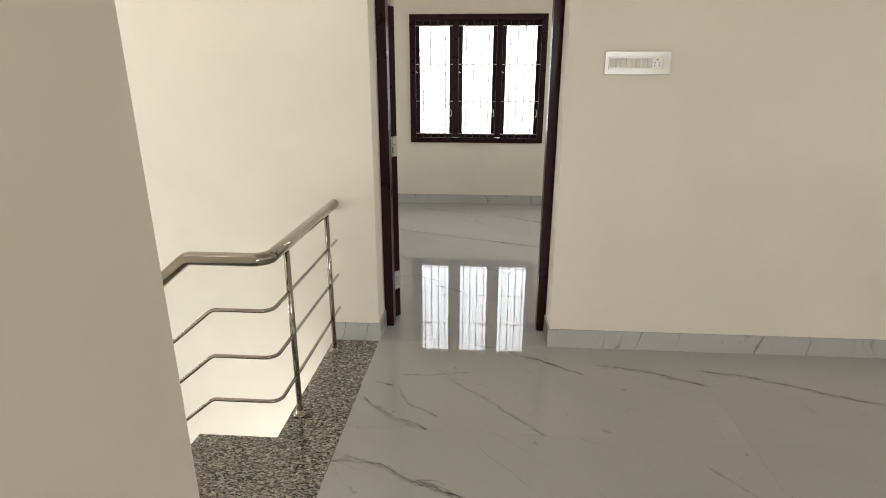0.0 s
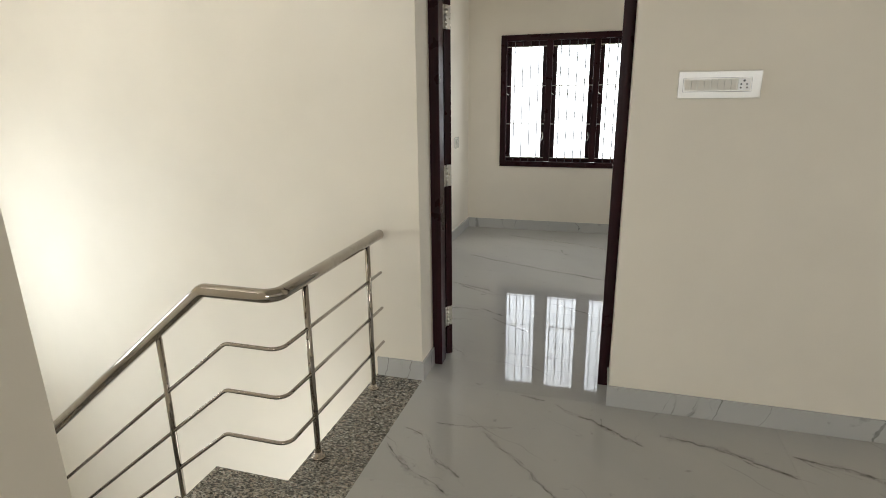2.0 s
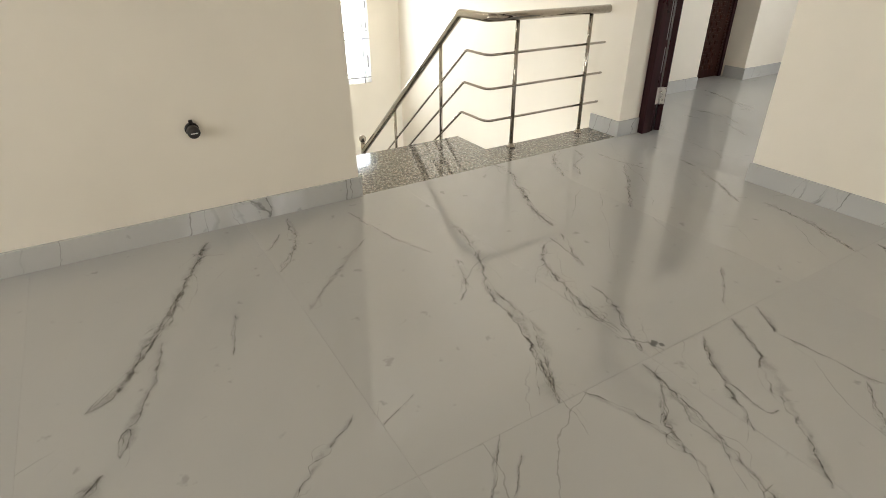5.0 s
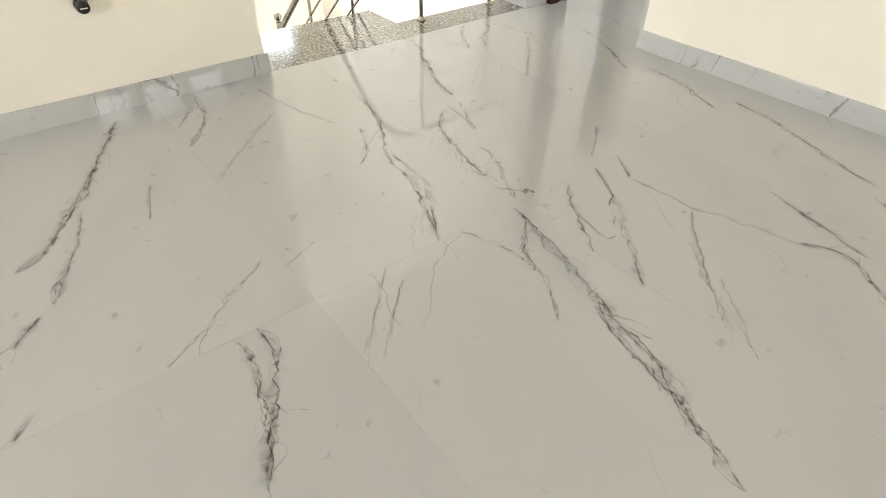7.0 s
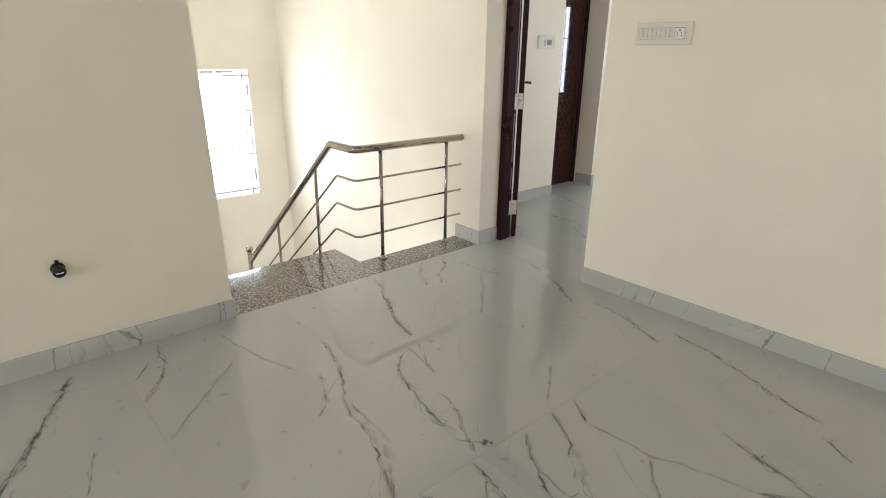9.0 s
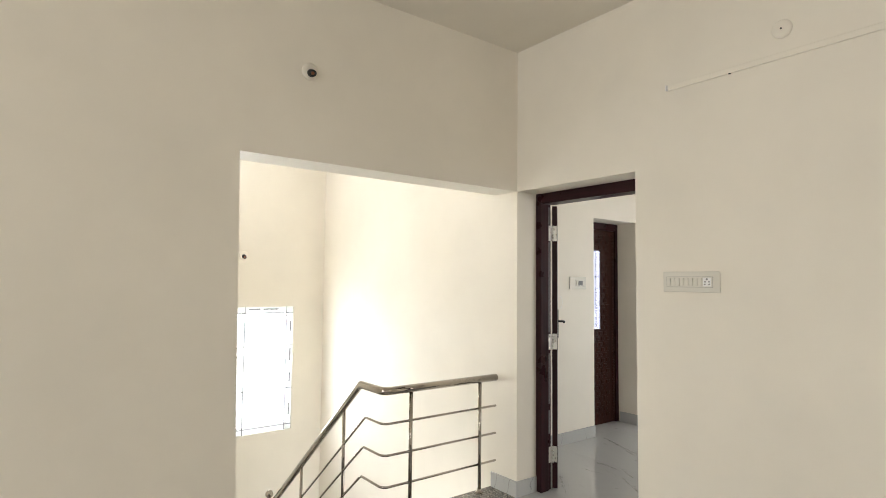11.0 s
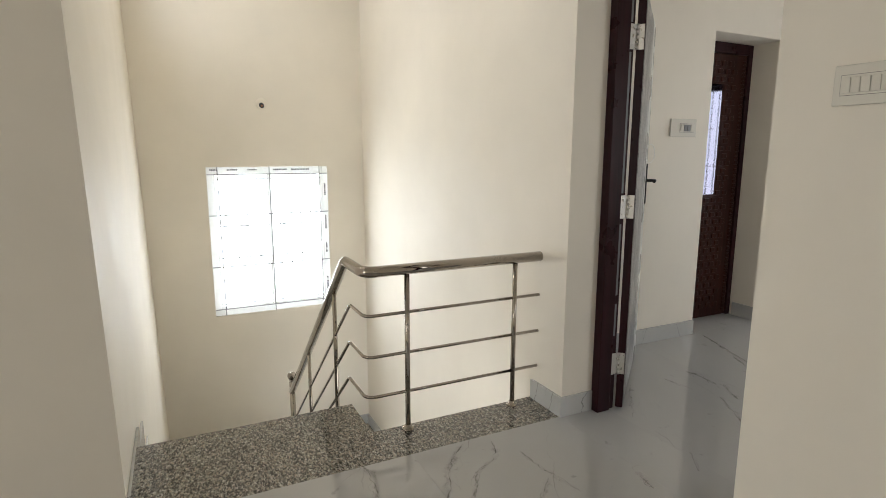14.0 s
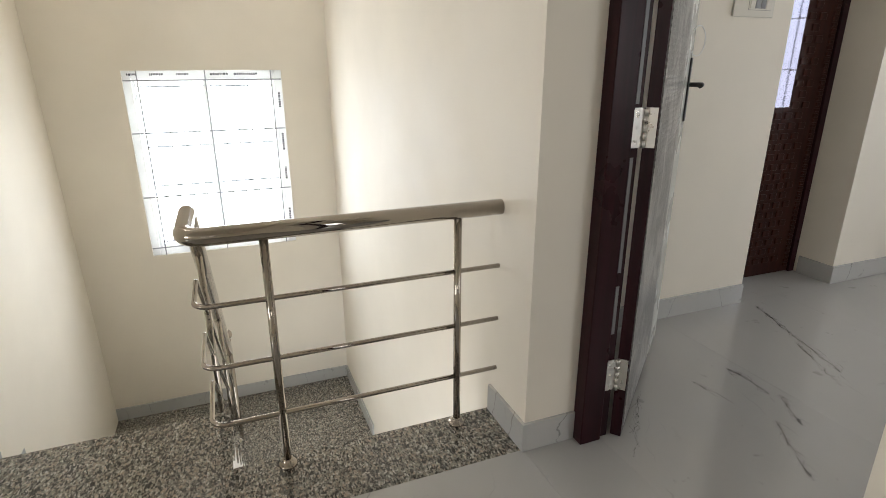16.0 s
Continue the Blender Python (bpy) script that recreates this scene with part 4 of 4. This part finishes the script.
def vein(points, width, seed, twigs=4, spread=0.03):
    """A marble vein on the floor: a fine dark strand, a faint haze round it, twins that part and join again, and short twigs."""
    rng = random.Random(seed)
    bm = bmesh.new()
    bm.verts.layers.float.new("pigment")
    length = sum(math.dist(p, q) for p, q in zip(points, points[1:]))
    wander = min(0.022, 0.06 * length)
    path = strand(bm, rng, points, width * 1.25, wander, 0.0006)
    strand(bm, rng, points, width * 5.0, wander, 0.0002, 0.30 + 25 * width)
    n = len(path)
    for k in range(twigs):
        i = rng.randrange(n - 1)
        way = path[min(n - 1, i + 6)] - path[max(0, i - 6)]
        turn = math.atan2(way.y, way.x) + rng.choice((-1, 1)) * rng.uniform(0.15, 0.55) + (math.pi if rng.random() < 0.3 else 0)
        reach = rng.uniform(0.05, 0.05 + 0.22 * min(length, 0.8))
        p = path[i]
        mid = p + Vector((math.cos(turn), math.sin(turn))) * reach * 0.5
        tip = mid + Vector((math.cos(turn * 0.6 + 0.4 * math.atan2(way.y, way.x)), math.sin(turn * 0.6 + 0.4 * math.atan2(way.y, way.x)))) * reach * 0.5
        strand(bm, rng, (p, mid, tip), width * rng.uniform(0.35, 0.75), wander * 0.6, 0.0006 + 0.00005 * (k + 1), rng.uniform(0.5, 1.0))
    for k in range(twigs):
        i = rng.randrange(n)
        j = min(n - 1, i + max(8, int(n * rng.uniform(0.15, 0.45))))
        if j - i < 8:
            continue
        m = (i + j) // 2
        way = path[j] - path[i]
        off = Vector((-way.y, way.x)).normalized() * rng.uniform(-1, 1) * spread
        strand(bm, rng, (path[i], path[m] + off, path[j]), width * rng.uniform(0.35, 0.8), wander * 0.7, 0.00035 + 0.00004 * k, rng.uniform(0.5, 0.95))
    return part("vein", bm, VEIN, floor, "grey-brown marble vein")


# the strong veins of the hall, row of tiles by row
vein(((0.31, 0.43), (0.58, 0.30), (1.10, 0.04), (1.19, -0.07)), 0.0062, 100, 6)
vein(((0.96, 0.16), (1.19, 0.10), (1.41, 0.00)), 0.0035, 101, 2)
vein(((0.26, 0.80), (0.55, 0.74), (0.73, 0.62)), 0.0040, 102, 3)
vein(((0.40, 0.72), (0.53, 0.63)), 0.0030, 103, 1)
vein(((0.65, 1.02), (0.90, 0.76), (1.04, 0.63)), 0.0030, 104, 3)
vein(((0.35, 1.07), (0.69, 1.13), (0.91, 1.21)), 0.0030, 105, 1)
vein(((1.01, 1.27), (1.20, 1.19), (1.28, 1.11)), 0.0032, 106, 2)
vein(((1.02, 1.37), (1.26, 1.25), (1.55, 1.19), (1.85, 1.07)), 0.0045, 107, 7)
vein(((1.28, 1.26), (1.53, 1.24), (1.81, 1.09)), 0.0030, 108, 3)
vein(((1.60, 0.74), (1.66, 0.61)), 0.0020, 109, 0)
vein(((1.58, 0.56), (1.70, 0.40), (1.80, 0.26), (1.84, 0.19)), 0.0024, 110, 1)
vein(((0.93, 0.40), (1.15, 0.34)), 0.0022, 111, 0)
vein(((1.85, 0.43), (1.98, 0.43), (2.23, 0.30), (2.30, 0.26)), 0.0045, 112, 5)
vein(((1.86, 0.37), (2.03, 0.36), (2.14, 0.34), (2.28, 0.27)), 0.0045, 113, 5)
vein(((1.44, -0.04), (1.53, -0.12)), 0.0050, 114, 4)
vein(((1.79, -0.10), (1.84, -0.16)), 0.0050, 115, 3)
vein(((1.85, 0.86), (2.01, 0.72), (2.11, 0.62)), 0.0026, 116, 1)
vein(((1.93, 0.87), (2.16, 0.65)), 0.0018, 117, 0)
vein(((1.10, 1.66), (1.22, 1.56), (1.44, 1.50), (1.64, 1.455)), 0.0042, 118, 14, 0.05)
vein(((1.07, 1.72), (1.27, 1.69)), 0.0025, 119, 2)
vein(((1.45, 1.59), (1.62, 1.55), (1.82, 1.45)), 0.0035, 120, 4)
vein(((1.86, 1.40), (1.97, 1.38), (2.25, 1.32), (2.43, 1.26)), 0.0045, 121, 5)
vein(((2.36, 1.25), (2.56, 1.24), (2.73, 1.16), (2.93, 1.08)), 0.0055, 122, 5)
vein(((2.38, 1.24), (2.56, 1.19), (2.68, 1.17), (2.79, 1.12)), 0.0045, 123, 4)
vein(((1.94, 1.39), (2.06, 1.26), (2.20, 1.22), (2.34, 1.12)), 0.0032, 124, 3)
vein(((1.85, 1.16), (2.00, 1.22), (2.16, 1.24)), 0.0020, 125, 0)
vein(((1.87, 1.68), (2.04, 1.54), (2.20, 1.44)), 0.0035, 126, 1)
vein(((1.86, 1.85), (2.06, 1.72), (2.32, 1.50), (2.40, 1.43)), 0.0042, 127, 1)
vein(((2.05, 1.55), (2.17, 1.53), (2.19, 1.57)), 0.0028, 128, 0)
vein(((1.86, 1.99), (1.99, 1.90)), 0.0050, 129, 0)
vein(((1.99, 1.90), (2.21, 1.92), (2.39, 1.97), (2.58, 2.02)), 0.0024, 130, 0)
vein(((2.58, 2.02), (2.69, 2.08), (2.79, 2.03), (2.93, 1.92)), 0.0045, 131, 4)
vein(((2.38, 2.25), (2.56, 2.20), (2.76, 2.13)), 0.0048, 132, 5)
vein(((2.26, 1.90), (2.43, 1.68), (2.57, 1.56), (2.65, 1.48)), 0.0028, 133, 2)
vein(((2.52, 1.66), (2.67, 1.53), (2.77, 1.44)), 0.0018, 134, 1)
vein(((1.35, 2.88), (1.60, 2.83), (1.84, 2.72)), 0.0050, 135, 3)
vein(((1.86, 2.87), (2.11, 2.81), (2.40, 2.68), (2.61, 2.61)), 0.0055, 136, 4)
vein(((2.65, 2.51), (2.75, 2.44)), 0.0050, 137, 2)
vein(((1.63, 2.13), (1.79, 1.91)), 0.0022, 138, 1)
vein(((0.19, 2.06), (0.36, 2.06), (0.46, 2.01)), 0.0035, 139, 2)
vein(((0.22, 2.52), (0.32, 2.41), (0.42, 2.35), (0.56, 2.27)), 0.0035, 140, 2)
vein(((0.25, 2.65), (0.37, 2.59), (0.46, 2.47), (0.58, 2.38)), 0.0035, 141, 2)
vein(((0.38, 2.72), (0.53, 2.73), (0.72, 2.77)), 0.0025, 142, 1)
vein(((0.72, 3.06), (0.84, 3.04)), 0.0030, 143, 2)
vein(((0.71, 3.39), (0.83, 3.30)), 0.0020, 144, 0)
vein(((0.44, 2.01), (0.84, 1.84)), 0.0035, 145, 3)
vein(((0.60, 2.71), (1.04, 2.27)), 0.0030, 146, 1)
vein(((0.89, 3.02), (1.28, 2.78)), 0.0045, 147, 3)
vein(((0.53, 1.98), (0.82, 1.85), (0.99, 1.81)), 0.0050, 148, 4)
vein(((1.06, 1.79), (1.33, 1.67)), 0.0030, 149, 2)
vein(((0.73, 1.43), (0.93, 1.39), (1.14, 1.32)), 0.0035, 150, 3)
# bedroom
vein(((-0.36, 4.79), (0.26, 4.54)), 0.0046, 41, 6)
vein(((0.08, 3.92), (0.26, 3.95)), 0.0022, 42, 2)
vein(((0.05, 4.13), (0.26, 4.13)), 0.0031, 43, 5)
vein(((0.28, 4.16), (0.45, 4.06)), 0.0037, 44, 4)
vein(((0.39, 4.00), (0.65, 3.84)), 0.0034, 47, 5)
vein(((0.06, 3.68), (0.36, 3.40)), 0.0019, 48, 3)
vein(((-0.125, 5.488), (0.40, 5.26)), 0.0050, 45, 4)
vein(((0.38, 5.27), (1.30, 4.94)), 0.0050, 46, 10)
vein(((0.10, 6.34), (0.90, 6.09)), 0.0050, 49, 5)
vein(((0.95, 6.08), (1.35, 5.80)), 0.0056, 50, 6)
vein(((0.02, 4.60), (0.33, 4.44)), 0.0037, 51, 3)
vein(((0.76, 4.37), (1.02, 4.24)), 0.0037, 52, 5)
